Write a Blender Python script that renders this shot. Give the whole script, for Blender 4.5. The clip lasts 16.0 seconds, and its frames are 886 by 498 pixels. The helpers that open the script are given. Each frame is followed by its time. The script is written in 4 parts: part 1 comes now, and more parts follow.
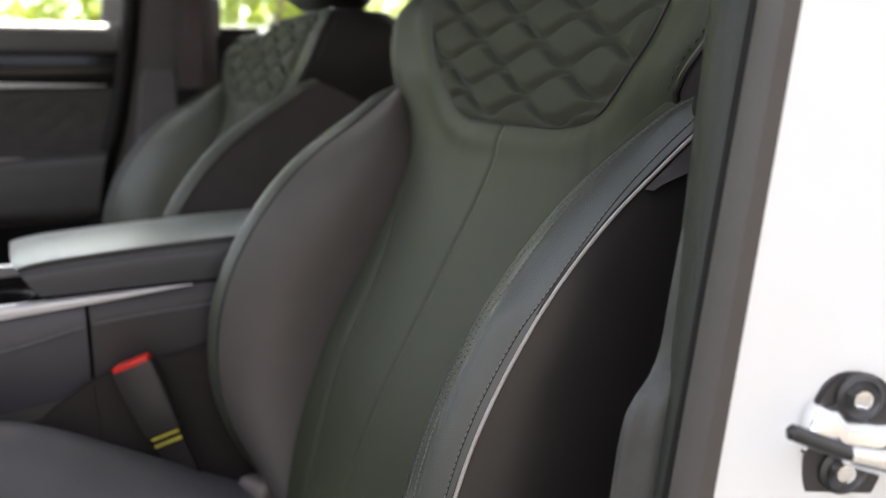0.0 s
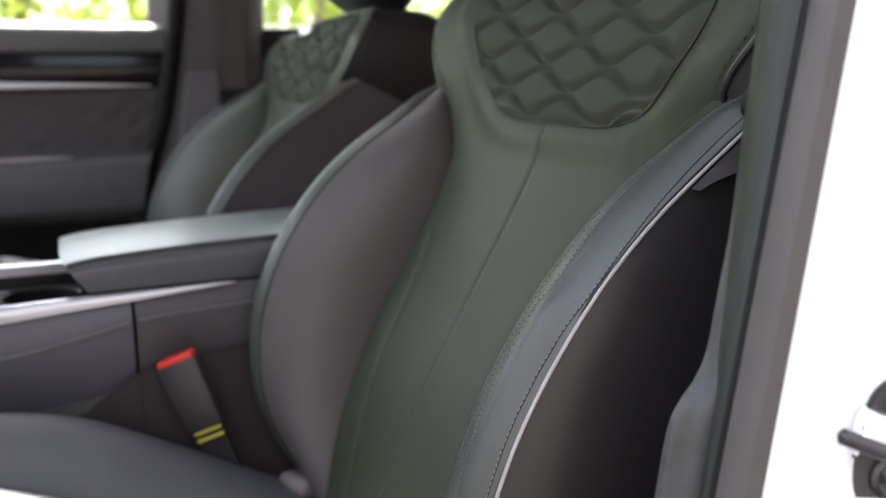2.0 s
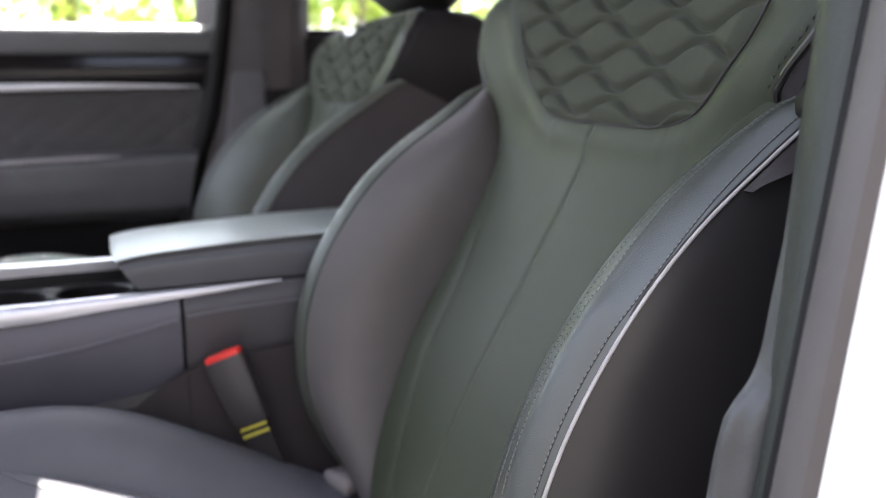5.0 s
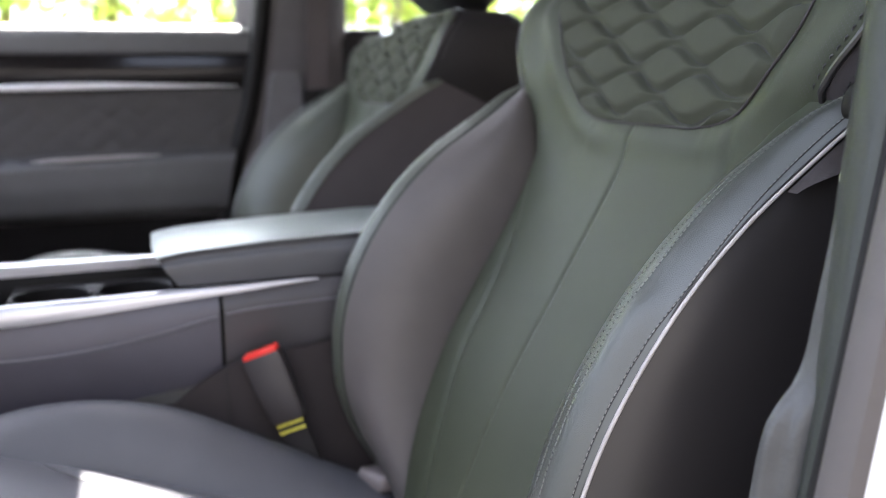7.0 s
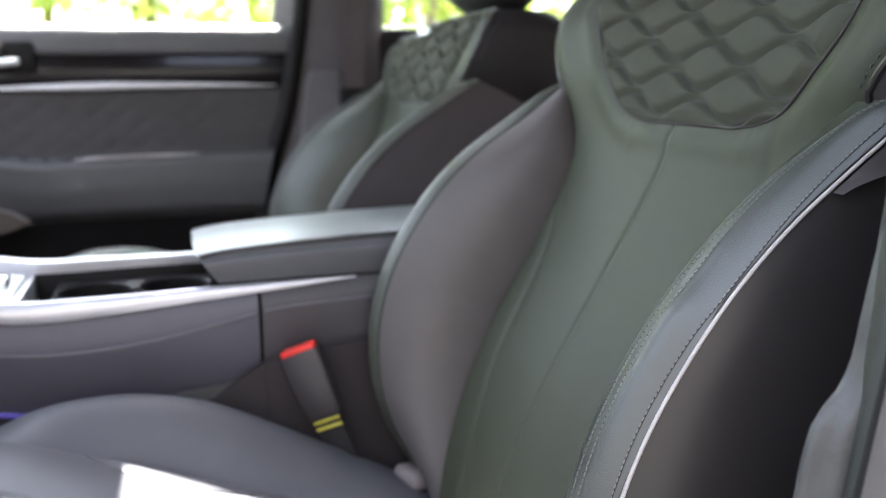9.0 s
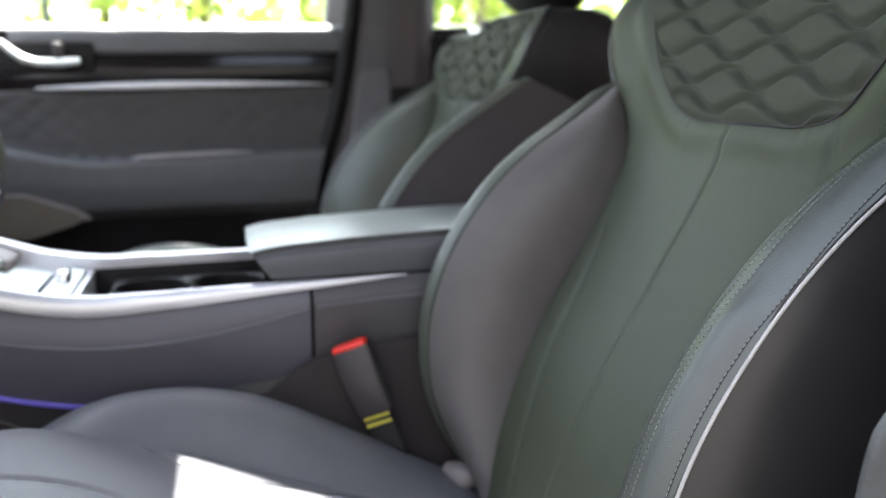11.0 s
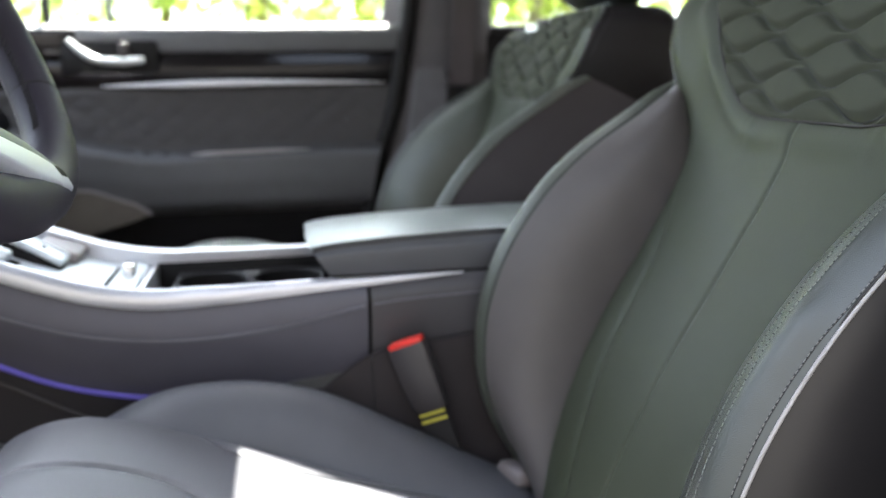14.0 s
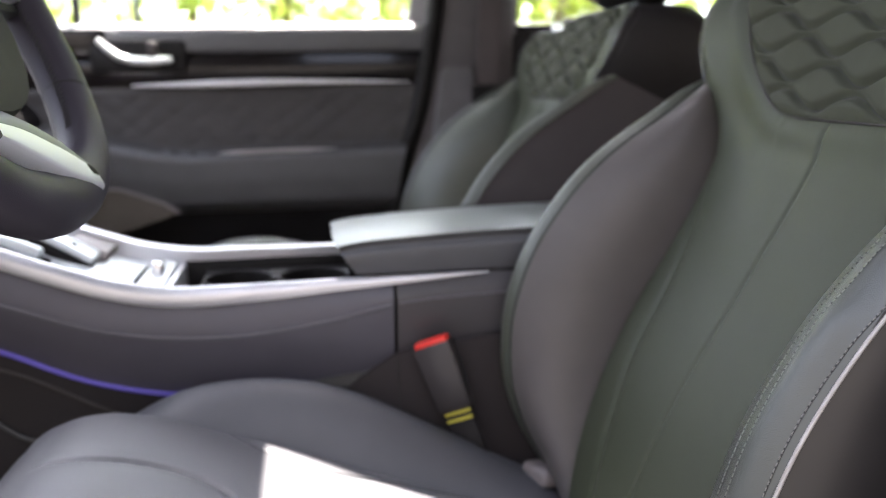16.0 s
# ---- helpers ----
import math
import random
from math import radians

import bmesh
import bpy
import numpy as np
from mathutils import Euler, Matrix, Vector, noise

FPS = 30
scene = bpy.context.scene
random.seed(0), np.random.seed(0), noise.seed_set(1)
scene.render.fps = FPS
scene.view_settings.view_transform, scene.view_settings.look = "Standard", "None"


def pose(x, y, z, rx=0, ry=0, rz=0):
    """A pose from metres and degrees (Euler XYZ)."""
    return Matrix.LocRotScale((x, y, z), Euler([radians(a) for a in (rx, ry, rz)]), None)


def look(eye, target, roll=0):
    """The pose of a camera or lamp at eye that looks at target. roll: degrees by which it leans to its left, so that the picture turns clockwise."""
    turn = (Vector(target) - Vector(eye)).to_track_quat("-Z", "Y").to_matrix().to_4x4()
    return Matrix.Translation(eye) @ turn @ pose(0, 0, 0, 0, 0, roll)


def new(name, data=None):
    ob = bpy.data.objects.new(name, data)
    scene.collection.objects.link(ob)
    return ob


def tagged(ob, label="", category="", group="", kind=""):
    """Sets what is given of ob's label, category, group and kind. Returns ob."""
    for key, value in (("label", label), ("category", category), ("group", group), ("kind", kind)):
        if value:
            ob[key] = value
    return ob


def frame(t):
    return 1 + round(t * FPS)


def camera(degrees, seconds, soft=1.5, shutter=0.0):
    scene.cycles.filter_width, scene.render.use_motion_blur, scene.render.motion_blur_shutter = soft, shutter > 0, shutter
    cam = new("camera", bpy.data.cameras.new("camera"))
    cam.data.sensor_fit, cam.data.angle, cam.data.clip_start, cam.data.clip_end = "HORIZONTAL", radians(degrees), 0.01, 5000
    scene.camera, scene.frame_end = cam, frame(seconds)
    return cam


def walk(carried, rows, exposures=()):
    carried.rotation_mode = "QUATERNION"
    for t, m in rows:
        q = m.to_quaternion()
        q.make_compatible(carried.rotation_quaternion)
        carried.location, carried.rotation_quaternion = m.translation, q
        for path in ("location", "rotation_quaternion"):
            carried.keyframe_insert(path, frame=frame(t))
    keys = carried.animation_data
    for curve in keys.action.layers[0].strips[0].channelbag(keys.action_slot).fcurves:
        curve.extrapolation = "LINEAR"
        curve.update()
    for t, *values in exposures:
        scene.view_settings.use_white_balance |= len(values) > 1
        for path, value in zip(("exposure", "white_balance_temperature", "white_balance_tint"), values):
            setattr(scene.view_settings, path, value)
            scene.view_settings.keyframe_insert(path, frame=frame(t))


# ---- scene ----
cam = camera(53.9, 16.0, soft=0.95)
cam.data.dof.use_dof, cam.data.dof.focus_distance, cam.data.dof.aperture_fstop = True, 0.53, 5.4
PATH = [
    (0, (0.0601, -0.6612, 1.1908), (0.9330, 1.0952, 0.7996), -0.53),
    (0.5, (0.0594, -0.6608, 1.1906), (0.9098, 1.1068, 0.8003), -0.61),
    (1, (0.0586, -0.6604, 1.1905), (0.8902, 1.1160, 0.7996), -0.62),
    (1.5, (0.0578, -0.6601, 1.1904), (0.8698, 1.1254, 0.7996), -0.60),
    (2, (0.0569, -0.6599, 1.1903), (0.8520, 1.1333, 0.7996), -0.61),
    (2.5, (0.0560, -0.6597, 1.1902), (0.8350, 1.1406, 0.7999), -0.64),
    (3, (0.0551, -0.6595, 1.1902), (0.8187, 1.1474, 0.8004), -0.59),
    (3.5, (0.0541, -0.6593, 1.1902), (0.8044, 1.1532, 0.8007), -0.61),
    (4, (0.0531, -0.6592, 1.1901), (0.7932, 1.1576, 0.8010), -0.66),
    (6.5, (0.0477, -0.6592, 1.1903), (0.7071, 1.1888, 0.8026), -0.58),
    (7, (0.0466, -0.6592, 1.1903), (0.6887, 1.1948, 0.8025), -0.61),
    (7.5, (0.0454, -0.6593, 1.1904), (0.6707, 1.2005, 0.8027), -0.61),
    (8, (0.0443, -0.6593, 1.1904), (0.6524, 1.2061, 0.8025), -0.63),
    (8.5, (0.0431, -0.6594, 1.1905), (0.6354, 1.2110, 0.8021), -0.65),
    (9, (0.0420, -0.6595, 1.1905), (0.6119, 1.2178, 0.8018), -0.60),
    (9.5, (0.0408, -0.6596, 1.1906), (0.5846, 1.2253, 0.8013), -0.64),
    (10, (0.0397, -0.6597, 1.1907), (0.5505, 1.2343, 0.8010), -0.69),
    (12.5, (0.0342, -0.6600, 1.1908), (0.4506, 1.2565, 0.7991), -0.69),
    (13, (0.0331, -0.6600, 1.1909), (0.4245, 1.2617, 0.7988), -0.74),
    (13.5, (0.0321, -0.6600, 1.1908), (0.4033, 1.2657, 0.7985), -0.74),
    (14, (0.0311, -0.6600, 1.1908), (0.3818, 1.2694, 0.7979), -0.73),
    (14.5, (0.0302, -0.6600, 1.1908), (0.3650, 1.2723, 0.7980), -0.75),
    (15, (0.0293, -0.6599, 1.1907), (0.3497, 1.2748, 0.7978), -0.73),
    (15.5, (0.0284, -0.6598, 1.1906), (0.3377, 1.2767, 0.7978), -0.77),
    (16, (0.0276, -0.6596, 1.1905), (0.3263, 1.2785, 0.7976), -0.75),
]
walk(cam, [(t, look(eye, target, roll)) for t, eye, target, roll in PATH],
     exposures=[(0.0, 2.59, 6900, 11), (0.5, 2.79, 6850, 12), (1.5, 2.96, 6650, 14), (4.0, 3.09, 6350, 14), (8.0, 3.55, 6250, 13), (12.5, 3.25, 6250, 7), (15.0, 3.21, 6300, 10), (16.0, 3.16, 6550, 15)])

# ---- world, sun and exposure ----
SUN_DIR = Vector((0.05, 0.45, 0.75)).normalized()   # towards the sun

world = bpy.data.worlds.new("sky")
scene.world = world
world.use_nodes = True
wn = world.node_tree
sky = wn.nodes.new("ShaderNodeTexSky")
sky.sky_type, sky.sun_disc = "NISHITA", False
sky.air_density, sky.dust_density, sky.ozone_density = 0.9, 1.5, 0.6
sky.sun_elevation = math.asin(SUN_DIR.z)
sky.sun_rotation = math.atan2(SUN_DIR.x, SUN_DIR.y)
haze = wn.nodes.new("ShaderNodeHueSaturation")   # thin white haze
haze.inputs["Saturation"].default_value = 0.45
wn.links.new(sky.outputs[0], haze.inputs["Color"])
wn.links.new(haze.outputs[0], wn.nodes["Background"].inputs[0])
wn.nodes["Background"].inputs[1].default_value = 0.15

sun_data = bpy.data.lights.new("sun", "SUN")
sun_data.energy, sun_data.angle, sun_data.color = 5.0, radians(0.6), (1.0, 0.95, 0.87)
sun = new("sun", sun_data)
sun.matrix_world = look(SUN_DIR * 20, (0, 0, 0))

# ---- materials ----
def mat(name, color, rough=0.5, metal=0.0, vary=0.15, scale=30.0, bump=0.0, bump_scale=400.0, spec=0.5, coat=0.0, cells=False, sheen=0.0, waves=0.0):
    """A node material: two scales of colour variation, varied roughness and a fine relief."""
    m = bpy.data.materials.new(name)
    m.use_nodes = True
    nt = m.node_tree
    b = nt.nodes["Principled BSDF"]
    co = nt.nodes.new("ShaderNodeTexCoord")
    n1 = nt.nodes.new("ShaderNodeTexNoise")
    n1.inputs["Scale"].default_value, n1.inputs["Detail"].default_value = scale, 4
    n2 = nt.nodes.new("ShaderNodeTexNoise")
    n2.inputs["Scale"].default_value, n2.inputs["Detail"].default_value = scale * 0.13, 2
    add = nt.nodes.new("ShaderNodeMath")
    add.operation = "ADD"
    ramp = nt.nodes.new("ShaderNodeMapRange")
    ramp.inputs["From Min"].default_value, ramp.inputs["From Max"].default_value = 0.6, 1.4
    ramp.inputs["To Min"].default_value, ramp.inputs["To Max"].default_value = 1 - vary, 1 + vary
    mul = nt.nodes.new("ShaderNodeVectorMath")
    mul.operation = "SCALE"
    mul.inputs[0].default_value = color
    for n in (n1, n2):
        nt.links.new(co.outputs["Object"], n.inputs["Vector"])
    nt.links.new(n1.outputs["Fac"], add.inputs[0])
    nt.links.new(n2.outputs["Fac"], add.inputs[1])
    nt.links.new(add.outputs[0], ramp.inputs["Value"])
    nt.links.new(ramp.outputs[0], mul.inputs["Scale"])
    nt.links.new(mul.outputs[0], b.inputs["Base Color"])
    rr = nt.nodes.new("ShaderNodeMapRange")
    rr.inputs["To Min"].default_value, rr.inputs["To Max"].default_value = rough * 0.88, min(1.0, rough * 1.12)
    nt.links.new(n1.outputs["Fac"], rr.inputs["Value"])
    nt.links.new(rr.outputs[0], b.inputs["Roughness"])
    b.inputs["Metallic"].default_value = metal
    b.inputs["Specular IOR Level"].default_value = spec
    b.inputs["Coat Weight"].default_value = coat
    b.inputs["Sheen Weight"].default_value = sheen
    if bump:
        bp = nt.nodes.new("ShaderNodeBump")
        bp.inputs["Strength"].default_value, bp.inputs["Distance"].default_value = bump, 0.001
        if cells:
            tx = nt.nodes.new("ShaderNodeTexVoronoi")
            tx.inputs["Scale"].default_value = bump_scale
            out = tx.outputs["Distance"]
        else:
            tx = nt.nodes.new("ShaderNodeTexNoise")
            tx.inputs["Scale"].default_value, tx.inputs["Detail"].default_value = bump_scale, 3
            out = tx.outputs["Fac"]
        nt.links.new(co.outputs["Object"], tx.inputs["Vector"])
        nt.links.new(out, bp.inputs["Height"])
        if waves:
            wv = nt.nodes.new("ShaderNodeTexNoise")
            wv.inputs["Scale"].default_value, wv.inputs["Detail"].default_value, wv.inputs["Distortion"].default_value = 14, 1, 0.3
            bw = nt.nodes.new("ShaderNodeBump")
            bw.inputs["Strength"].default_value, bw.inputs["Distance"].default_value = waves, 0.012
            nt.links.new(co.outputs["Object"], wv.inputs["Vector"])
            nt.links.new(wv.outputs["Fac"], bw.inputs["Height"])
            nt.links.new(bw.outputs[0], bp.inputs["Normal"])
        nt.links.new(bp.outputs[0], b.inputs["Normal"])
    return m


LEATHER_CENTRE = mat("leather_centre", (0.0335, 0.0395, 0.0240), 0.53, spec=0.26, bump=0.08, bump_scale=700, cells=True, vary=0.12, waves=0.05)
# paler copy for the inner bolster, the light on it put into the colour
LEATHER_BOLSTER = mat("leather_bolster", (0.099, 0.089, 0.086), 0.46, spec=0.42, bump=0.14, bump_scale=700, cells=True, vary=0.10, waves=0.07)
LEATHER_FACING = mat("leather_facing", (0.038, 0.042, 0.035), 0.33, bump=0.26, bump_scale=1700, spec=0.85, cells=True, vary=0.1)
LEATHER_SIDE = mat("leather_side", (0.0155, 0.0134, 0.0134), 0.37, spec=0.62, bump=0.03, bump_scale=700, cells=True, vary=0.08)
LEATHER_CUSHION = mat("leather_cushion", (0.095, 0.095, 0.104), 0.50, spec=0.35, bump=0.06, bump_scale=700, cells=True, vary=0.08)
SUEDE = mat("suede", (0.052, 0.056, 0.041), 0.88, spec=0.2, bump=0.15, bump_scale=900, vary=0.10)
PIPING = mat("piping", (0.40, 0.37, 0.35), 0.30, bump=0.8, bump_scale=900)
THREAD = mat("thread", (0.17, 0.165, 0.155), 0.7)
THREAD_PALE = mat("thread_pale", (0.16, 0.165, 0.15), 0.6)
THREAD_DARK = mat("thread_dark", (0.02, 0.02, 0.02), 0.7)
PLASTIC = mat("plastic_dark", (0.010, 0.0092, 0.0095), 0.5, spec=0.15, bump=0.25, bump_scale=500)
PLASTIC_GREY = mat("plastic_grey", (0.056, 0.056, 0.055), 0.42, spec=0.4, bump=0.45, bump_scale=350, vary=0.2, scale=90)
PLASTIC_TRIM = mat("plastic_trim", (0.048, 0.041, 0.040), 0.55, spec=0.3, bump=0.35, bump_scale=450)
GLOSS_BLACK = mat("gloss_black", (0.012, 0.010, 0.010), 0.16, spec=0.3, coat=0.1, vary=0.05)
RUBBER = mat("rubber", (0.010, 0.0092, 0.009), 0.6, spec=0.2, bump=0.2, bump_scale=300)
RUBBER_GREY = mat("rubber_grey", (0.080, 0.070, 0.066), 0.6, bump=0.25, bump_scale=250)
SATIN = mat("satin_metal", (0.66, 0.66, 0.69), 0.36, metal=0.65, vary=0.05)
SATIN_BRIGHT = mat("satin_metal_bright", (0.72, 0.74, 0.72), 0.34, metal=0.5, vary=0.05)
STRIP_SATIN = mat("strip_satin", (0.78, 0.78, 0.79), 0.40, metal=0.4, vary=0.05)
SATIN_DARK = mat("satin_metal_dark", (0.42, 0.39, 0.38), 0.35, metal=0.8, vary=0.05)
CHROME = mat("chrome", (0.85, 0.85, 0.86), 0.1, metal=1.0, vary=0.03)
STEEL = mat("steel", (0.50, 0.50, 0.52), 0.3, metal=1.0, vary=0.1)
RED = mat("red_plastic", (0.75, 0.035, 0.025), 0.4, vary=0.06)
YELLOW = mat("yellow_print", (0.52, 0.46, 0.06), 0.6, vary=0.06)
WHITE_PAINT = mat("white_paint", (0.86, 0.86, 0.87), 0.25, coat=0.5, vary=0.02)
WEBBING = mat("webbing", (0.085, 0.071, 0.071), 0.75, bump=0.5, bump_scale=600)
CARPET = mat("carpet", (0.008, 0.0075, 0.008), 0.95, spec=0.1, bump=0.8, bump_scale=600, vary=0.3)
CLOTH_DOOR = mat("door_suede", (0.056, 0.053, 0.052), 0.85, bump=0.4, bump_scale=800, vary=0.15)
DOOR_VINYL = mat("door_vinyl", (0.090, 0.090, 0.093), 0.5, bump=0.3, bump_scale=500, vary=0.1)
# blue cast of the reflected sky put into the vinyl's own colour
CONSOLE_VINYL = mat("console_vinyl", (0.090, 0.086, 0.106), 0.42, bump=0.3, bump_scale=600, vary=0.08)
RIDGE_HIGHLIGHT = mat("ridge_highlight", (0.135, 0.130, 0.148), 0.45, vary=0.08)
# rear copy of the console vinyl, darkened for the weaker light there
CONSOLE_VINYL_SHADED = mat("console_vinyl_shaded", (0.068, 0.064, 0.070), 0.5, bump=0.3, bump_scale=600, vary=0.08)
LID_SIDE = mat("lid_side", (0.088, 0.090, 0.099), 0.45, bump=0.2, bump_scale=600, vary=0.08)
# lid top raised paler than its sides, reflected sky put into the colour
LID_LEATHER_SHEEN = mat("lid_leather_sheen", (0.168, 0.188, 0.174), 0.33, spec=0.9, bump=0.12, bump_scale=600, cells=True, vary=0.06)
WHEEL_LEATHER = mat("wheel_leather", (0.040, 0.036, 0.046), 0.52, spec=0.12, bump=0.15, bump_scale=900, vary=0.06)
SILVER = mat("silver_paint", (0.66, 0.70, 0.71), 0.32, metal=0.3, vary=0.04)
HUB_GREY = mat("hub_grey", (0.075, 0.080, 0.064), 0.8, spec=0.04, bump=0.3, bump_scale=500)
TRAY_GREY = mat("tray_grey", (0.085, 0.083, 0.08), 0.5, bump=0.2, bump_scale=400)
STRAP = mat("buckle_strap", (0.022, 0.020, 0.020), 0.75, spec=0.2, bump=0.5, bump_scale=600)
BUCKLE_GREY = mat("buckle_grey", (0.046, 0.041, 0.042), 0.45, bump=0.3, bump_scale=500)
FOOT_TRIM = mat("foot_trim", (0.021, 0.0175, 0.018), 0.8, bump=0.6, bump_scale=500)
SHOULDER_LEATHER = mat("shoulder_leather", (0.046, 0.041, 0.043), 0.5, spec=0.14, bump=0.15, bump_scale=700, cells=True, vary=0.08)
# darker copy for the passenger seat's wings, their shade put into the colour
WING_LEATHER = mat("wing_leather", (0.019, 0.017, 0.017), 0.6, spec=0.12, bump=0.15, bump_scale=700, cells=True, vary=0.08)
GUSSET = mat("gusset_cloth", (0.044, 0.038, 0.039), 0.8, spec=0.2, bump=0.3, bump_scale=500)
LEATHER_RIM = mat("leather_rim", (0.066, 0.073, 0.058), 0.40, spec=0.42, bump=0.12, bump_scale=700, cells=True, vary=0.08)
SPEAKER = mat("speaker_mesh", (0.10, 0.085, 0.066), 0.6, bump=0.6, bump_scale=600)
PILLAR_LOW = mat("pillar_low_trim", (0.135, 0.130, 0.135), 0.6, spec=0.3, bump=0.35, bump_scale=450)
PILLAR_TRIM = mat("pillar_trim", (0.098, 0.090, 0.093), 0.6, spec=0.3, bump=0.35, bump_scale=450)
JAMB_TRIM = mat("jamb_trim", (0.027, 0.030, 0.0255), 0.5, spec=0.35, bump=0.4, bump_scale=420)
SPOKE_BRIGHT = mat("spoke_silver", (0.70, 0.72, 0.78), 0.38, metal=0.3, vary=0.03)
# shaded copy of the spoke's silver for its upper slope
SPOKE_SHADED = mat("spoke_silver_shaded", (0.085, 0.095, 0.10), 0.45, spec=0.3, metal=0.0, vary=0.05)
DARK_STEEL = mat("dark_steel", (0.09, 0.09, 0.095), 0.35, metal=0.9)
HEADLINER = mat("headliner", (0.09, 0.088, 0.085), 0.9, bump=0.4, bump_scale=500)
GREY_PLASTIC_LIGHT = mat("grey_plastic_light", (0.22, 0.19, 0.185), 0.5)


def leaf_material():
    m = bpy.data.materials.new("leaves")
    m.use_nodes = True
    nt = m.node_tree
    b = nt.nodes["Principled BSDF"]
    geo = nt.nodes.new("ShaderNodeNewGeometry")
    cr = nt.nodes.new("ShaderNodeValToRGB")
    cr.color_ramp.elements[0].color = (0.22, 0.31, 0.05, 1)
    cr.color_ramp.elements[1].color = (0.52, 0.57, 0.13, 1)
    nt.links.new(geo.outputs["Random Per Island"], cr.inputs[0])
    nt.links.new(cr.outputs[0], b.inputs["Base Color"])
    b.inputs["Roughness"].default_value = 0.5
    tr = nt.nodes.new("ShaderNodeBsdfTranslucent")
    nt.links.new(cr.outputs[0], tr.inputs[0])
    mix = nt.nodes.new("ShaderNodeMixShader")
    mix.inputs[0].default_value = 0.62
    nt.links.new(b.outputs[0], mix.inputs[1])
    nt.links.new(tr.outputs[0], mix.inputs[2])
    nt.links.new(mix.outputs[0], nt.nodes["Material Output"].inputs[0])
    return m


def glass_material():
    m = bpy.data.materials.new("window_glass")
    m.use_nodes = True
    b = m.node_tree.nodes["Principled BSDF"]
    b.inputs["Transmission Weight"].default_value = 1.0
    b.inputs["Roughness"].default_value = 0.0
    b.inputs["IOR"].default_value = 1.05
    b.inputs["Base Color"].default_value = (0.95, 1.0, 0.96, 1)
    return m


def glow_material(name, color, strength):
    m = bpy.data.materials.new(name)
    m.use_nodes = True
    b = m.node_tree.nodes["Principled BSDF"]
    b.inputs["Base Color"].default_value = (*color, 1)
    b.inputs["Emission Color"].default_value = (*color, 1)
    b.inputs["Emission Strength"].default_value = strength
    return m


LEAVES = leaf_material()
GLASS = glass_material()
AMBIENT = glow_material("ambient_light", (0.12, 0.095, 0.46), 0.010)
BARK = mat("bark", (0.20, 0.155, 0.10), 0.9, bump=1.0, bump_scale=25, scale=6, vary=0.35)
GROUND = mat("dark_ground", (0.055, 0.054, 0.052), 0.9, bump=0.5, bump_scale=20, scale=3, vary=0.2)
WALL_BROWN = mat("brown_render", (0.14, 0.128, 0.118), 0.85, bump=0.4, bump_scale=15, scale=2, vary=0.12)
WALL_PALE = mat("pale_render", (0.75, 0.73, 0.70), 0.85, bump=0.4, bump_scale=15, scale=2, vary=0.08)


# ---- mesh helpers ----
def spline(table):
    """A smooth curve through (x, value) pairs."""
    xs, ys = np.array([p[0] for p in table], float), np.array([p[1] for p in table], float)
    d = np.gradient(ys, xs)

    def f(x):
        x = min(max(x, xs[0]), xs[-1])
        i = min(max(int(np.searchsorted(xs, x)) - 1, 0), len(xs) - 2)
        h = xs[i + 1] - xs[i]
        s = (x - xs[i]) / h
        return float((1 + 2 * s) * (1 - s) ** 2 * ys[i] + s * (1 - s) ** 2 * h * d[i] + s * s * (3 - 2 * s) * ys[i + 1] + s * s * (s - 1) * h * d[i + 1])
    return f


def part(name, bm, material, parent=None, label="", smooth=True):
    """Links a bmesh as one mesh object under its thing or part."""
    me = bpy.data.meshes.new(name)
    bmesh.ops.recalc_face_normals(bm, faces=bm.faces)
    bm.to_mesh(me)
    bm.free()
    if smooth:
        for p in me.polygons:
            p.use_smooth = True
        me.set_sharp_from_angle(angle=radians(42))
    me.materials.append(material)
    ob = new(name, me)
    if parent:
        ob.parent = parent
    if label:
        tagged(ob, label)
    return ob


def thing(name, label, category, at=(0, 0, 0), group="", kind=""):
    ob = new(name)
    ob.location = at
    ob.empty_display_size = 0.05
    return tagged(ob, label, category, group, kind)


def loft(rings, closed=False, caps=False):
    """Skins a row of point rows; closed joins each row's ends."""
    bm = bmesh.new()
    vs = [[bm.verts.new(p) for p in r] for r in rings]
    n = len(rings[0])
    for a, b in zip(vs, vs[1:]):
        for i in range(n if closed else n - 1):
            j = (i + 1) % n
            bm.faces.new((a[i], a[j], b[j], b[i]))
    if caps:
        bm.faces.new(vs[0][::-1])
        bm.faces.new(vs[-1])
    return bm


def sheet(f, us, vs):
    """A surface f(u, v) over two ranges of numbers."""
    return loft([[f(u, v) for u in us] for v in vs])


def solid(f, us, vs, back):
    """A surface with thickness: f(u, v) in front, pushed by the vector back behind."""
    bm = sheet(f, us, vs)
    geo = bmesh.ops.extrude_face_region(bm, geom=bm.faces[:])
    bmesh.ops.translate(bm, verts=[g for g in geo["geom"] if isinstance(g, bmesh.types.BMVert)], vec=back)
    return bm


def span(a, b, n):
    return [a + (b - a) * i / (n - 1) for i in range(n)]


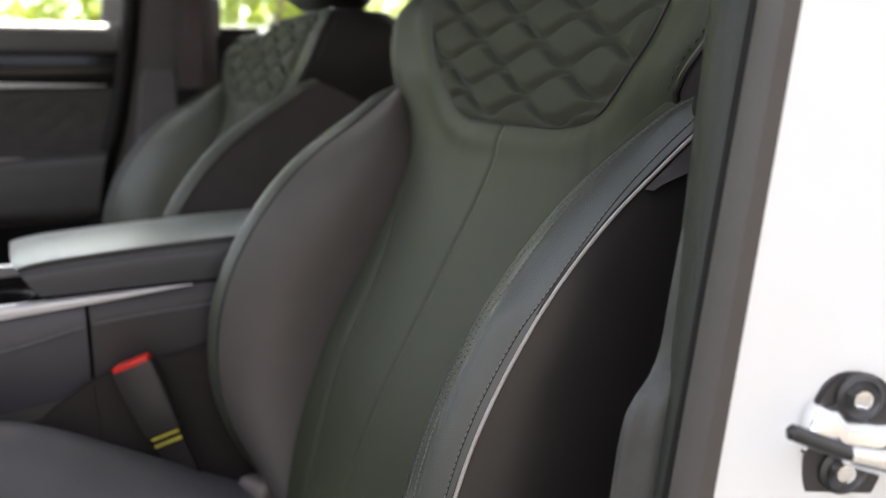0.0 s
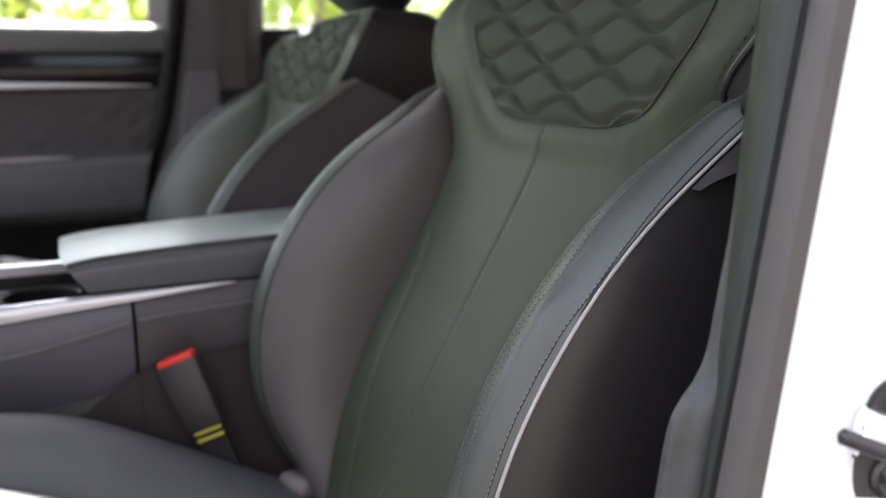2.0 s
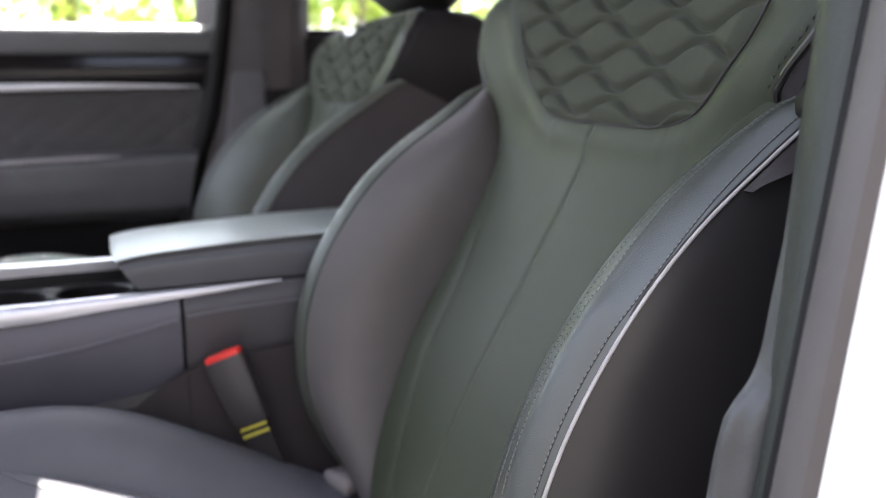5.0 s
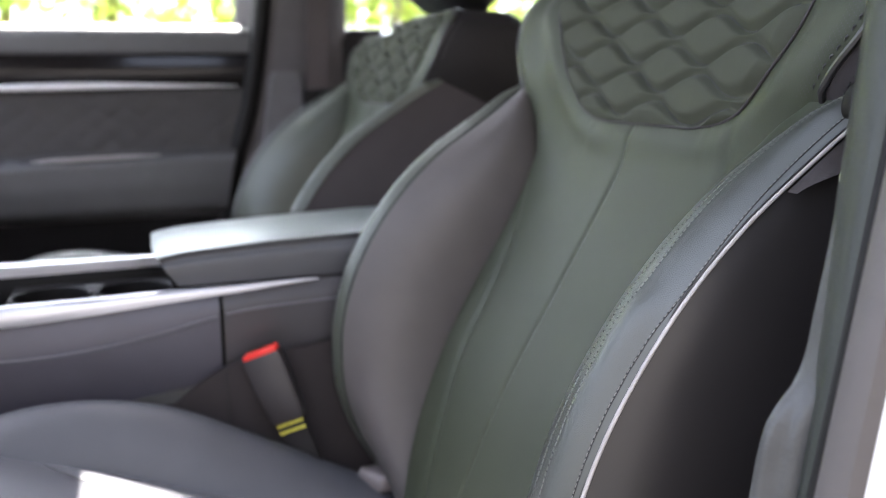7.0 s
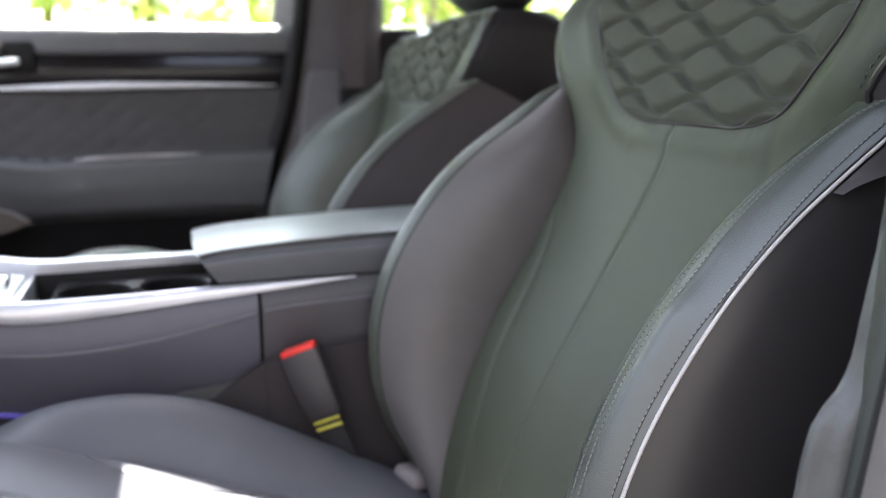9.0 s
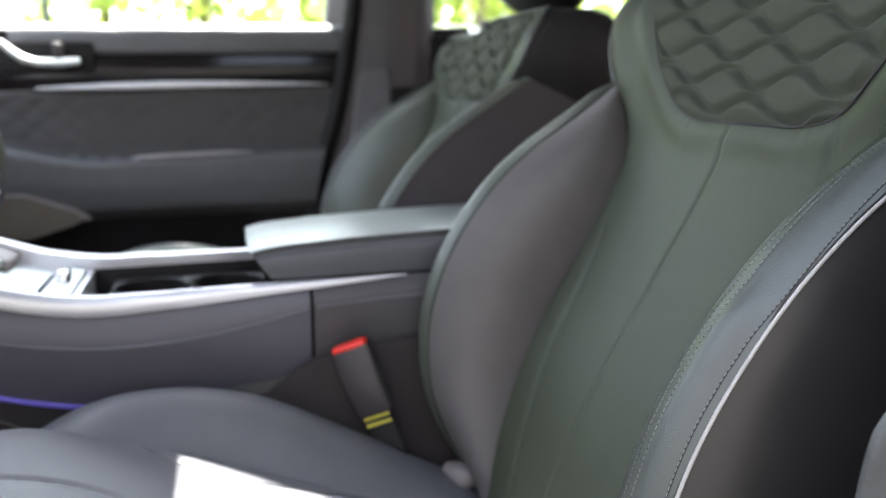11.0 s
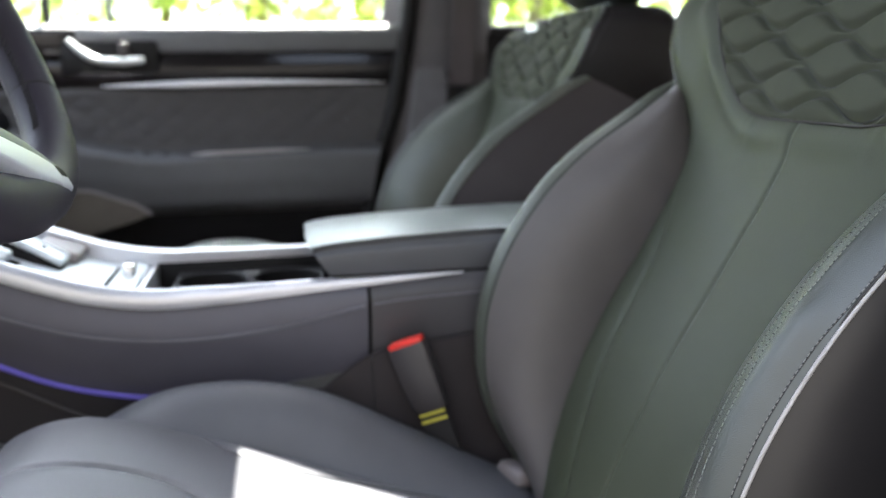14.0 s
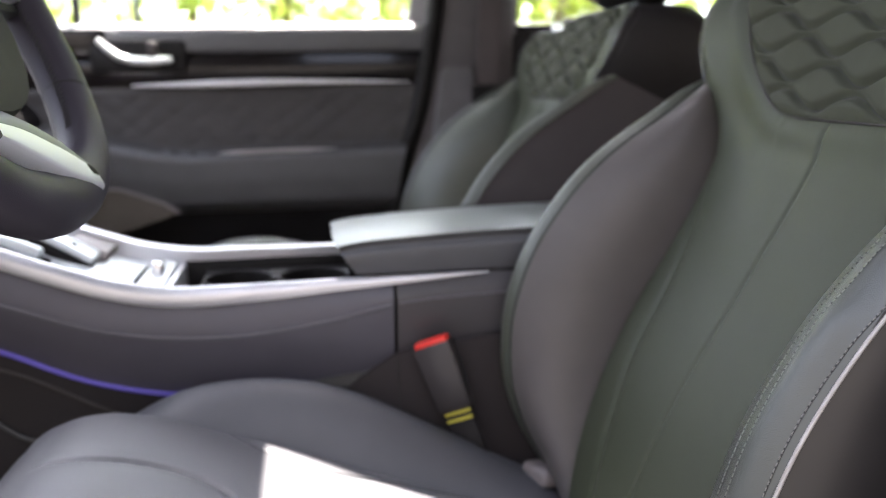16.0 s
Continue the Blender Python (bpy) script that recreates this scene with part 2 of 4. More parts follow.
def tube(points, radius, sides=10, caps=True, flat=1.0, up=(0, 0, 1)):
    pts = [Vector(p) for p in points]
    rings = []
    for i, p in enumerate(pts):
        d = (pts[min(i + 1, len(pts) - 1)] - pts[max(i - 1, 0)]).normalized()
        s = d.cross(Vector(up))
        s = s.normalized() if s.length > 1e-5 else Vector((1, 0, 0))
        t = s.cross(d)
        r = radius[i] if isinstance(radius, (list, tuple)) else radius
        rings.append([p + s * (r * math.cos(2 * math.pi * k / sides)) + t * (r * flat * math.sin(2 * math.pi * k / sides)) for k in range(sides)])
    return loft(rings, closed=True, caps=caps)


def box(lo, hi, bevel=0.0, segments=2, m=None):
    bm = bmesh.new()
    bmesh.ops.create_cube(bm, size=1.0)
    lo, hi = Vector(lo), Vector(hi)
    for v in bm.verts:
        v.co = Vector([(lo[i] + hi[i]) / 2 + v.co[i] * (hi[i] - lo[i]) for i in range(3)])
    if bevel:
        bmesh.ops.bevel(bm, geom=bm.edges[:], offset=bevel, segments=segments, affect="EDGES", profile=0.5)
    if m is not None:
        bm.transform(m)
    return bm


def prism(outline, depth, bevel=0.0, m=None):
    """A flat outline of (x, y) pairs made depth thick along z, with rounded edges."""
    bm = bmesh.new()
    f = bm.faces.new([bm.verts.new((x, y, 0)) for x, y in outline])
    g = bmesh.ops.extrude_face_region(bm, geom=[f])
    bmesh.ops.translate(bm, verts=[v for v in g["geom"] if isinstance(v, bmesh.types.BMVert)], vec=(0, 0, depth))
    if bevel:
        es = [e for e in bm.edges if abs(e.verts[0].co.z - e.verts[1].co.z) < 1e-6]
        bmesh.ops.bevel(bm, geom=es, offset=bevel, segments=2, affect="EDGES")
    if m is not None:
        bm.transform(m)
    return bm


def join(*bms):
    """One bmesh out of several."""
    out = bmesh.new()
    for b in bms:
        me = bpy.data.meshes.new("joined")
        b.to_mesh(me)
        b.free()
        out.from_mesh(me)
        bpy.data.meshes.remove(me)
    return out


def dashes(points, length, gap, radius, normal, start=0.0):
    """A row of stitches along a line."""
    pts = [Vector(p) for p in points]
    acc = [0.0]
    for a, b in zip(pts, pts[1:]):
        acc.append(acc[-1] + (b - a).length)

    def at(s):
        i = min(max(int(np.searchsorted(acc, s)) - 1, 0), len(pts) - 2)
        return pts[i].lerp(pts[i + 1], (s - acc[i]) / max(acc[i + 1] - acc[i], 1e-9))
    verts, faces = [], []
    s = start
    n = Vector(normal).normalized()
    while s + length < acc[-1]:
        a, b = at(s), at(s + length)
        d = (b - a).normalized()
        side = d.cross(n).normalized() * radius
        k = len(verts)
        mid = a.lerp(b, 0.5) + n * radius
        verts += [a - side, a + side, b + side, b - side, mid - side * 0.6, mid + side * 0.6]
        faces += [(k, k + 1, k + 5, k + 4), (k + 4, k + 5, k + 2, k + 3), (k + 1, k + 2, k + 5), (k, k + 4, k + 3)]
        s += length + gap
    bm = bmesh.new()
    bv = [bm.verts.new(v) for v in verts]
    for f in faces:
        bm.faces.new([bv[i] for i in f])
    return bm


# ---- setting: ground, low wall, car shell ----
# ground stays out of view; its dark tone is set to cut bounce from below
ground = part("ground", sheet(lambda u, v: Vector((u, v, 0.0)), [-600, -60, -12, 12, 60, 600], [-600, -60, -12, 12, 60, 600]), GROUND)
tagged(ground, "unseen dark ground under and round the car, toned to cut bounced light", "ground", kind="structure")


# ---- front seats ----
RECLINE = radians(27)
BASE = Vector((0.27, 0.0, 0.77))
UP = Vector((math.sin(RECLINE), 0, math.cos(RECLINE)))
OUT = Vector((-math.cos(RECLINE), 0, math.sin(RECLINE)))


def back(u, v, w):
    """A place on the backrest: across, up along it, and out of its face."""
    return BASE + Vector((0, u, 0)) + UP * v + OUT * w


PANEL_HALF = spline([(-0.03, 0.128), (0.02, 0.142), (0.09, 0.160), (0.2, 0.174), (0.33, 0.178), (0.385, 0.192), (0.42, 0.208), (0.455, 0.227), (0.48, 0.246), (0.52, 0.256), (0.55, 0.243), (0.57, 0.205), (0.585, 0.15)])
WING = spline([(0.38, 0.0), (0.42, 0.010), (0.44, 0.020), (0.455, 0.028), (0.49, 0.036), (0.53, 0.038), (0.585, 0.024)])
PANEL_OUT = spline([(-0.03, -0.010), (0.05, 0.008), (0.15, 0.016), (0.28, 0.010), (0.38, 0.006), (0.46, 0.014), (0.54, 0.016), (0.57, 0.004), (0.585, -0.03)])
RIM = spline([(-0.02, -0.036), (0.0, -0.008), (0.02, 0.022), (0.05, 0.055), (0.107, 0.092), (0.18, 0.112), (0.257, 0.109), (0.30, 0.099), (0.345, 0.081), (0.40, 0.049), (0.43, 0.031), (0.455, 0.013), (0.475, -0.010)])


QUILT_W = spline([(0.415, 0.052), (0.4175, 0.076), (0.422, 0.098), (0.430, 0.117), (0.441, 0.132), (0.458, 0.151), (0.478, 0.168), (0.50, 0.181), (0.535, 0.195), (0.56, 0.17)])
QUILT_C = spline([(0.415, -0.030), (0.43, -0.029), (0.45, -0.025), (0.48, -0.021), (0.51, -0.016), (0.56, -0.008)])
QUILT_EDGE = [(QUILT_C(v) + k * QUILT_W(v), v) for v in span(0.4175, 0.555, 60) for k in (-1, 1)] + [(QUILT_C(0.4165) + k * QUILT_W(0.4175), 0.4165) for k in span(-1, 1, 30)]
ROW, SWING, WAVE = 0.0233, 0.0078, 0.101   # height of a row, swing of its wavy channels, their length


def channel(n, u):
    """Height of the wavy channel under row n of the quilting."""
    return 0.465 + 0.045 * u + (n - 0.5) * ROW - (-1) ** n * SWING * math.cos(2 * math.pi * (u + 0.0365) / WAVE)


PAD_EDGE = spline([(-0.03, 0.045), (0.05, 0.062), (0.11, 0.080), (0.157, 0.095), (0.246, 0.108), (0.30, 0.127), (0.33, 0.146), (0.42, 0.19)])   # sewn crease beside the bolster
WING_SCALE = [1.0]   # the passenger seat has flatter wings


def panel_w(u, v):
    """Face of the centre panel: crowned, with the sides of its upper part rolled back."""
    h = PANEL_HALF(v)
    s = abs(u) / h
    w = PANEL_OUT(v) + 0.010 * (1 - s * s)
    roll = min(max((v - 0.40) / 0.07, 0), 1)
    w += WING_SCALE[0] * WING(v) * (s ** 2.2 - 0.3 * max(0, (s - 0.90) / 0.10) ** 2.2)
    if v < 0.44:
        w -= 0.010 * max(0, s - 0.86) / 0.14 * (1 - roll)
    # padded collar round the quilted panel
    if 0.36 < v < 0.56 and not (v > 0.416 and abs(u - QUILT_C(v)) < QUILT_W(v)):
        off = min((u - a) ** 2 + (v - b) ** 2 for a, b in QUILT_EDGE) ** 0.5
        w += WING_SCALE[0] * 0.0030 * math.exp(-((off - 0.014) / 0.011) ** 2)
    # sewn centre seam and the two pad edges
    for su, depth, width in ((-0.014, 0.0016, 0.0022), (PAD_EDGE(v), 0.0021 * min(1.0, max(0.0, (0.36 - v) / 0.06)), 0.0060), (-0.143, 0.0020, 0.005)):
        if v < 0.418:
            w -= depth * math.exp(-((u - su) / width) ** 2)
    return w


def runs(points, gap=0.012):
    """Splits a row of points where it jumps."""
    out = [[points[0]]]
    for a, b in zip(points, points[1:]):
        if (b - a).length > gap:
            out.append([])
        out[-1].append(b)
    return [r for r in out if len(r) > 2]


# rows of stitching across the near bolster's strip, by height
INNER_ROW = spline([(-0.02, 0.38), (0.20, 0.39), (0.25, 0.35), (0.36, 0.36), (0.48, 0.30)])
SECOND_ROW = spline([(-0.02, 0.57), (0.20, 0.59), (0.26, 0.56), (0.355, 0.47), (0.48, 0.42)])
OUTER_ROW = spline([(-0.02, 0.94), (0.20, 0.93), (0.33, 0.935), (0.39, 0.87), (0.48, 0.83)])


def front_seat(far=False):
    WING_SCALE[0] = 0.45 if far else 1.0
    seat = thing("front_seat", "black leather front seat with quilted shoulder panel" + ("" if far else " and pale piping"), "car seat", (0.1, 0, 0.45), "front seats")
    inv = Matrix.Translation((-0.1, 0, -0.45))

    def p(name, bm, material, parent=None, label=""):
        bm.transform(inv)
        return part(name, bm, material, parent or seat, label)

    def lowered(s, v):
        """The far shoulder of the passenger seat sinks behind its quilting."""
        k = min(1.0, max(0.0, (s + 0.02) / 0.22)) if far else 0.0
        return v if v < 0.40 else 0.40 + (v - 0.40) * (1 - 0.13 * k * k * (3 - 2 * k))

    # backrest: centre panel with shoulders
    us = sorted(set([round(x, 4) for x in span(-1, 1, 121)] + [0.9, 0.94, 0.97, -0.9, -0.94, -0.97]))
    vs = span(-0.03, 0.585, 124)

    def panel(s, v):
        u = s * PANEL_HALF(v)
        return back(u, lowered(s, v), panel_w(u, v))
    ss = sorted(us + [(-0.014 + d) / 0.175 for d in (-0.004, -0.002, 0.0, 0.002, 0.004)])
    backrest = p("backrest", sheet(panel, ss, vs), LEATHER_CENTRE, None, "smooth grey-green leather centre panel")
    # rear shell
    def shell(k, v):
        h = PANEL_HALF(v)
        a = math.pi * k
        return back(math.cos(a) * (h + 0.010), lowered(math.cos(a), v), -0.055 - 0.045 * math.sin(a) ** 0.6)
    p("rear_shell", sheet(shell, span(0, 1, 21), vs), PLASTIC)
    for side in (1, -1):
        deep = 0.092 if far else 0.057

        def shoulder(k, v):
            h = PANEL_HALF(v)
            rise = 0.5 * deep * k * min(1.0, max(0.0, (v - 0.40) / 0.14)) if far else 0.0
            drop = 0.030 * k ** 4 * min(1.0, max(0.0, (v - 0.40) / 0.14)) if far else 0.0
            return back(side * (h + (0.020 * (1 - min(1.0, max(0.0, (v - 0.40) / 0.12))) if far else 0.0) + 0.026 * math.sin(math.pi * min(1.0, k * 0.7)) ** 0.8), lowered(side, v) + rise - drop, panel_w(h, v) * (1 - k) - deep * k)
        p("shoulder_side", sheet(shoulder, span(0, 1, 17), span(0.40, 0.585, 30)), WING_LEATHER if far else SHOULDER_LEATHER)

        p("shoulder_cord", tube([back(side * PANEL_HALF(v) * 1.002, lowered(side, v), panel_w(PANEL_HALF(v), v) + 0.0002) for v in span(0.43, 0.57, 30)], 0.0026, 8), LEATHER_SIDE)
        seam = [back(side * (PANEL_HALF(v) - 0.005), lowered(side, v), panel_w(PANEL_HALF(v) - 0.005, v) + 0.0004) for v in span(0.43, 0.56, 30)]
        tagged(p("stitching", dashes(seam, 0.004, 0.003, 0.0009, OUT), THREAD_DARK), kind="stuff")
        row = [back(side * (PANEL_HALF(v) + 0.010), lowered(side, v), panel_w(PANEL_HALF(v), v) - 0.008) for v in span(0.43, 0.56, 30)]
        tagged(p("stitching", dashes(row, 0.004, 0.003, 0.0008, Vector((0, side, 0))), THREAD_DARK), kind="stuff")
        # perforated strip along the shoulder edge
        holes = bmesh.new()
        for i in range(5):
            for j in range(40):
                v, s = 0.440 + 0.0030 * (j + 0.5 * (i % 2)), 0.935 + 0.0085 * i
                u = s * PANEL_HALF(v)
                c = back(u, lowered(side * s, v), panel_w(u, v) + 0.0003)
                e1 = back(u + 0.002, lowered(side * s, v), panel_w(u + 0.002, v) + 0.0003) - c
                e2 = back(u, lowered(side * s, v) + 0.002, panel_w(u, v + 0.002) + 0.0003) - c
                q = [c + (e1 * math.cos(a) + e2 * math.sin(a)) * 0.19 for a in [math.pi * n / 3 for n in range(6)]]
                holes.faces.new([holes.verts.new(Vector((x.x, side * x.y, x.z))) for x in q])
        tagged(p("perforation", holes, LEATHER_SIDE, backrest), kind="stuff")

    # quilted shoulder panel
    def quilt(s, v):
        h = QUILT_W(v) * (1.12 if far else 1.0)
        u = s * h + QUILT_C(v)
        e = min(1.0, (1 - abs(s)) * h / 0.012, (v - 0.415) / 0.010, (0.56 - v) / 0.010)
        e = max(e, 0.0) ** 0.5
        # plump cells between wavy channels that run in opposite phase
        d = 0.0
        for n in range(-4, 6):
            lo, hi = channel(n, u), channel(n + 1, u)
            if lo <= v <= hi:
                d = (1 - math.exp(-(min(v - lo, hi - v) / 0.0036) ** 2)) * min(1.0, (hi - lo) / 0.036) ** 0.40 * (0.66 + 0.34 * math.sin(math.pi * (v - lo) / (hi - lo)))
        return back(u, lowered(u / 0.25, v), panel_w(u, v) - 0.003 + e * (0.0045 + 0.0086 * d))
    p("quilted_panel", sheet(quilt, span(-1, 1, 220), span(0.415, 0.56, 240)), SUEDE, backrest, "diamond-quilted suede shoulder panel")
    for n in range(-2, 6):   # stitched channels
        line = []
        for u in span(-0.22, 0.2, 130):
            v = channel(n, u)
            if 0.4185 < v < 0.557 and abs(u - QUILT_C(v)) < QUILT_W(v) - 0.012:
                line.append(back(u, lowered(u / 0.25, v), panel_w(u, v) + 0.0014))
        if len(line) > 8:
            for c in runs(line):
                p("channel_seam", tube(c, 0.0006, 5), THREAD_DARK, backrest)
    edge = [back(s * QUILT_W(v) + QUILT_C(v), lowered((s * QUILT_W(v) + QUILT_C(v)) / 0.25, v), panel_w(s * QUILT_W(v) + QUILT_C(v), v) + 0.001) for s, v in
            [(-1, v) for v in span(0.55, 0.416, 40)] + [(s, 0.416) for s in span(-0.95, 0.95, 12)] + [(1, v) for v in span(0.416, 0.55, 40)]]
    p("seam_cord", tube(edge, 0.0010, 6), SHOULDER_LEATHER, backrest)

    # bolsters
    for side, k, strip_in, rim_u in ((1, 1.0, 0.211, 0.250), (-1, 0.95 if far else 0.79, 0.203, 0.252)):
        bv = span(-0.02, 0.462 if far else 0.475, 64)

        def groove(v):
            return (PANEL_HALF(v) - 0.004, panel_w(PANEL_HALF(v), v) - 0.004)

        def lip(v):
            t = max(0, (v - 0.36) / 0.095)
            return strip_in + (0.024 if far else 0.0) + 0.030 * t * t, RIM(v) * k + 0.002

        def rim(v):
            t = max(0, (v - 0.40) / 0.055)
            return rim_u + 0.004 * t, RIM(v) * k - 0.003

        def face(s, v):
            (a, b), (c, d) = groove(v), lip(v)
            bulge = math.sin(math.pi * s) * min(1.0, max(0.0, (0.468 - v) / 0.05))
            return back(side * (a + (c - a) * s - 0.012 * bulge), v, b + (d - b) * s + 0.010 * bulge)

        def crest(s, v):
            (a, b), (c, d) = lip(v), rim(v)
            fold = 0.0
            if side < 0 and not far:   # the pad is fuller below a soft fold, with faint creases under it
                k = 1 / (1 + math.exp((v - 0.290 + 0.012 * s) / 0.0060))
                fold = (0.0085 * k * max(0.0, 1 - (0.292 - v) / 0.24) + 0.0002 * math.sin(v * 260 + 9 * s) * k * math.exp(-((v - 0.25) / 0.05) ** 2)) * math.exp(-((s - 0.72) / 0.22) ** 2)
            return back(side * (a + (c - a) * s), v, b + (d - b) * s + fold + 0.011 * math.sin(math.pi * s) * min(1.0, max(0.0, (0.478 - v) / 0.05)))

        def flank(s, v):
            a, b = rim(v)
            low = -0.13 if far else -0.06
            return back(side * (a + 0.030 * math.sin(math.pi * 0.5 * s) ** 0.8 * (0.4 + 0.6 * math.sin(math.pi * min(max((v + 0.02) / 0.475, 0), 1)))), v, b + (low - b) * s)
        # bolster leather toned by side and seat, light and shade put into the colour
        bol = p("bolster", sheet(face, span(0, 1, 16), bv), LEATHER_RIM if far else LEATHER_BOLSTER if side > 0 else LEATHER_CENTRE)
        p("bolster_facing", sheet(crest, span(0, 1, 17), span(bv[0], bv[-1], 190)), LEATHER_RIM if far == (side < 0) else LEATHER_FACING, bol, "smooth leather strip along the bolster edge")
        # the passenger seat's flank takes a lighter copy, its lighting in the colour
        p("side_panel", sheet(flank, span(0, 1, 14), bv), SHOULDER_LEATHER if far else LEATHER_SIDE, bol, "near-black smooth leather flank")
        rimline = [back(side * (rim(v)[0] + 0.0012), v, rim(v)[1] + 0.001) for v in bv if v < 0.457]
        p("piping", tube(rimline, 0.00125, 8), LEATHER_RIM if far else PIPING, bol, "pale satin piping cord")
        lipline = [back(side * (rim(v)[0] - 0.0014), v, rim(v)[1] + 0.0013) for v in bv if v < 0.457]
        p("piping_lip", tube(lipline, 0.0008, 6), LEATHER_SIDE, bol)
        if side < 0 and not far:   # leather tab under the piping, near the belt guide
            p("tab", sheet(lambda k, v: back(side * (rim(v)[0] + 0.003 + 0.008 * k), v, rim(v)[1] - 0.001 - 0.021 * k * math.sin(math.pi * min(1, (v - 0.372) / 0.05) * 0.5) ** 1.5), span(0, 1, 6), span(0.372, 0.452, 16)), PLASTIC_TRIM, bol)
        if side < 0 and not far:
            for n, row in enumerate((INNER_ROW, SECOND_ROW, OUTER_ROW)):
                line = [crest(row(v), v) + OUT * 0.0004 for v in span(bv[2], bv[-2], 120)]
                if n == 2:
                    p("seam_line", tube([q - OUT * 0.0005 for q in line], 0.0005, 5), THREAD_DARK, bol)
                ob = p("stitching", dashes(line, 0.0024, 0.0014, 0.00042 if n == 2 else 0.00036, OUT), THREAD if n == 2 else THREAD_PALE, bol)
                tagged(ob, kind="stuff")
                ob = p("stitching", dashes(line, 0.0011, 0.0027, 0.00045, OUT, 0.00255), THREAD_DARK, bol)
                tagged(ob, kind="stuff")
        else:
            p("seam_line", tube([crest(0.05, v) + OUT * 0.0002 for v in bv[2:-1]], 0.0009, 6), THREAD_DARK, bol)

    # headrest on two posts
    for u in (-0.07, 0.07):
        p("headrest_post", tube([back(u, 0.56, -0.035), back(u, 0.68, -0.03)], 0.006, 10), PLASTIC)
    def head(a, v):
        s = (v - 0.60) / 0.19
        r = (1 - (2 * s - 1) ** 6) ** 0.25 if 0 < s < 1 else 0.0
        c, d = math.cos(a), math.sin(a)
        return back(0.135 * r * math.copysign(abs(c) ** 0.6, c), v, -0.02 + 0.055 * r * math.copysign(abs(d) ** 0.6, d))
    p("headrest", loft([[head(2 * math.pi * i / 28, v) for i in range(28)] for v in span(0.601, 0.789, 14)], closed=True, caps=True), LEATHER_SIDE)

    # seat cushion: centre pad, front pad and two bolsters
    TOP = spline([(-0.262, 0.790), (-0.254, 0.830), (-0.235, 0.860), (-0.20, 0.880), (-0.165, 0.884), (-0.11, 0.872), (-0.06, 0.854), (0.0, 0.834), (0.06, 0.813), (0.14, 0.788), (0.22, 0.767), (0.30, 0.750)])
    HALF = spline([(-0.262, 0.130), (-0.235, 0.150), (-0.18, 0.162), (-0.1, 0.166), (0.0, 0.164), (0.1, 0.150), (0.30, 0.125)])
    CREST = spline([(-0.235, 0.770), (-0.215, 0.802), (-0.17, 0.845), (-0.123, 0.871), (-0.043, 0.884), (0.05, 0.868), (0.146, 0.820), (0.233, 0.770), (0.29, 0.74)])
    ALONG = spline([(0, -0.21), (1, -0.188), (2, -0.150), (3, -0.123), (4, -0.098), (5, -0.071), (6, -0.053), (7, -0.043), (8, -0.037), (9, -0.036), (10, -0.037)])
    ACROSS = spline([(0, 0.036), (1, 0.041), (2, 0.043), (3, 0.046), (4, 0.045), (5, 0.039), (6, 0.028), (7, 0.013), (8, -0.01), (9, -0.05), (10, -0.10)])
    SEAM_LINE = [(ALONG(k), ACROSS(k)) for k in span(0, 10, 90)]
    CREASE = spline([(-0.09, 0.185), (-0.068, 0.163), (-0.045, 0.141), (-0.023, 0.127), (0.01, 0.121), (0.045, 0.119), (0.121, 0.125), (0.2, 0.122), (0.30, 0.11)])
    xs = span(-0.262, 0.30, 230)

    lift = 0.016 if far else 0.0

    def pad(s, x):
        h = HALF(x)
        z = TOP(x) - 0.010 * max(0, abs(s) - 0.9) / 0.1
        z += 0.006 * (1 - s * s) * (0.8 + 0.2 * math.tanh((x + 0.09) / 0.03))
        if -0.205 < x < -0.018:
            off = min(math.hypot(x - a, s * h - b) for a, b in SEAM_LINE)
            z -= 0.0026 * math.exp(-(off / 0.0032) ** 2) * min(1.0, (x + 0.205) / 0.03)
            z -= 0.0012 * math.exp(-(off / 0.016) ** 2) * min(1.0, (x + 0.205) / 0.03)
        if x > -0.09:   # sewn crease towards the bolsters
            off = abs(s * h) - CREASE(x)
            z -= 0.0022 * math.exp(-(off / 0.0030) ** 2)
            z += 0.0008 * math.exp(-((off - 0.016) / 0.012) ** 2) * min(1.0, (x + 0.09) / 0.06)
        return Vector((x, s * h, z + lift))
    cushion = p("cushion", sheet(pad, span(-1, 1, 151), xs), LEATHER_CUSHION)
    for side in (1, -1):
        line = [pad(side * CREASE(x) / HALF(x), x) + Vector((0, 0, 0.0004)) for x in span(-0.066, 0.28, 60)]
        p("crease_seam", tube(line, 0.0008, 5), THREAD_DARK, cushion)
    p("cushion_front", sheet(lambda s, k: Vector((-0.262 + 0.03 * k, s * 0.130, 0.790 - 0.20 * k)), span(-1, 1, 9), span(0, 1, 5)), LEATHER_CUSHION)
    for side in (1, -1):
        def cb(k, x):
            top = CREST(x) + lift
            inner = HALF(x) - 0.004
            base = TOP(x) - 0.012 if x > -0.2 else min(TOP(x) - 0.03, top)
            if k < 0.5:
                t = k / 0.5
                return Vector((x, side * (inner + (0.215 - inner) * t), base + (top - base) * math.sin(math.pi / 2 * t) ** 0.9))
            t = (k - 0.5) / 0.5
            return Vector((x + 0.0, side * (0.215 + 0.058 * math.sin(math.pi / 2 * t) ** 0.8), top - (top - 0.66) * (1 - math.cos(math.pi / 2 * t))))
        b = p("cushion_bolster", sheet(cb, span(0, 1, 29), span(-0.235, 0.29, 48)), LEATHER_CUSHION)
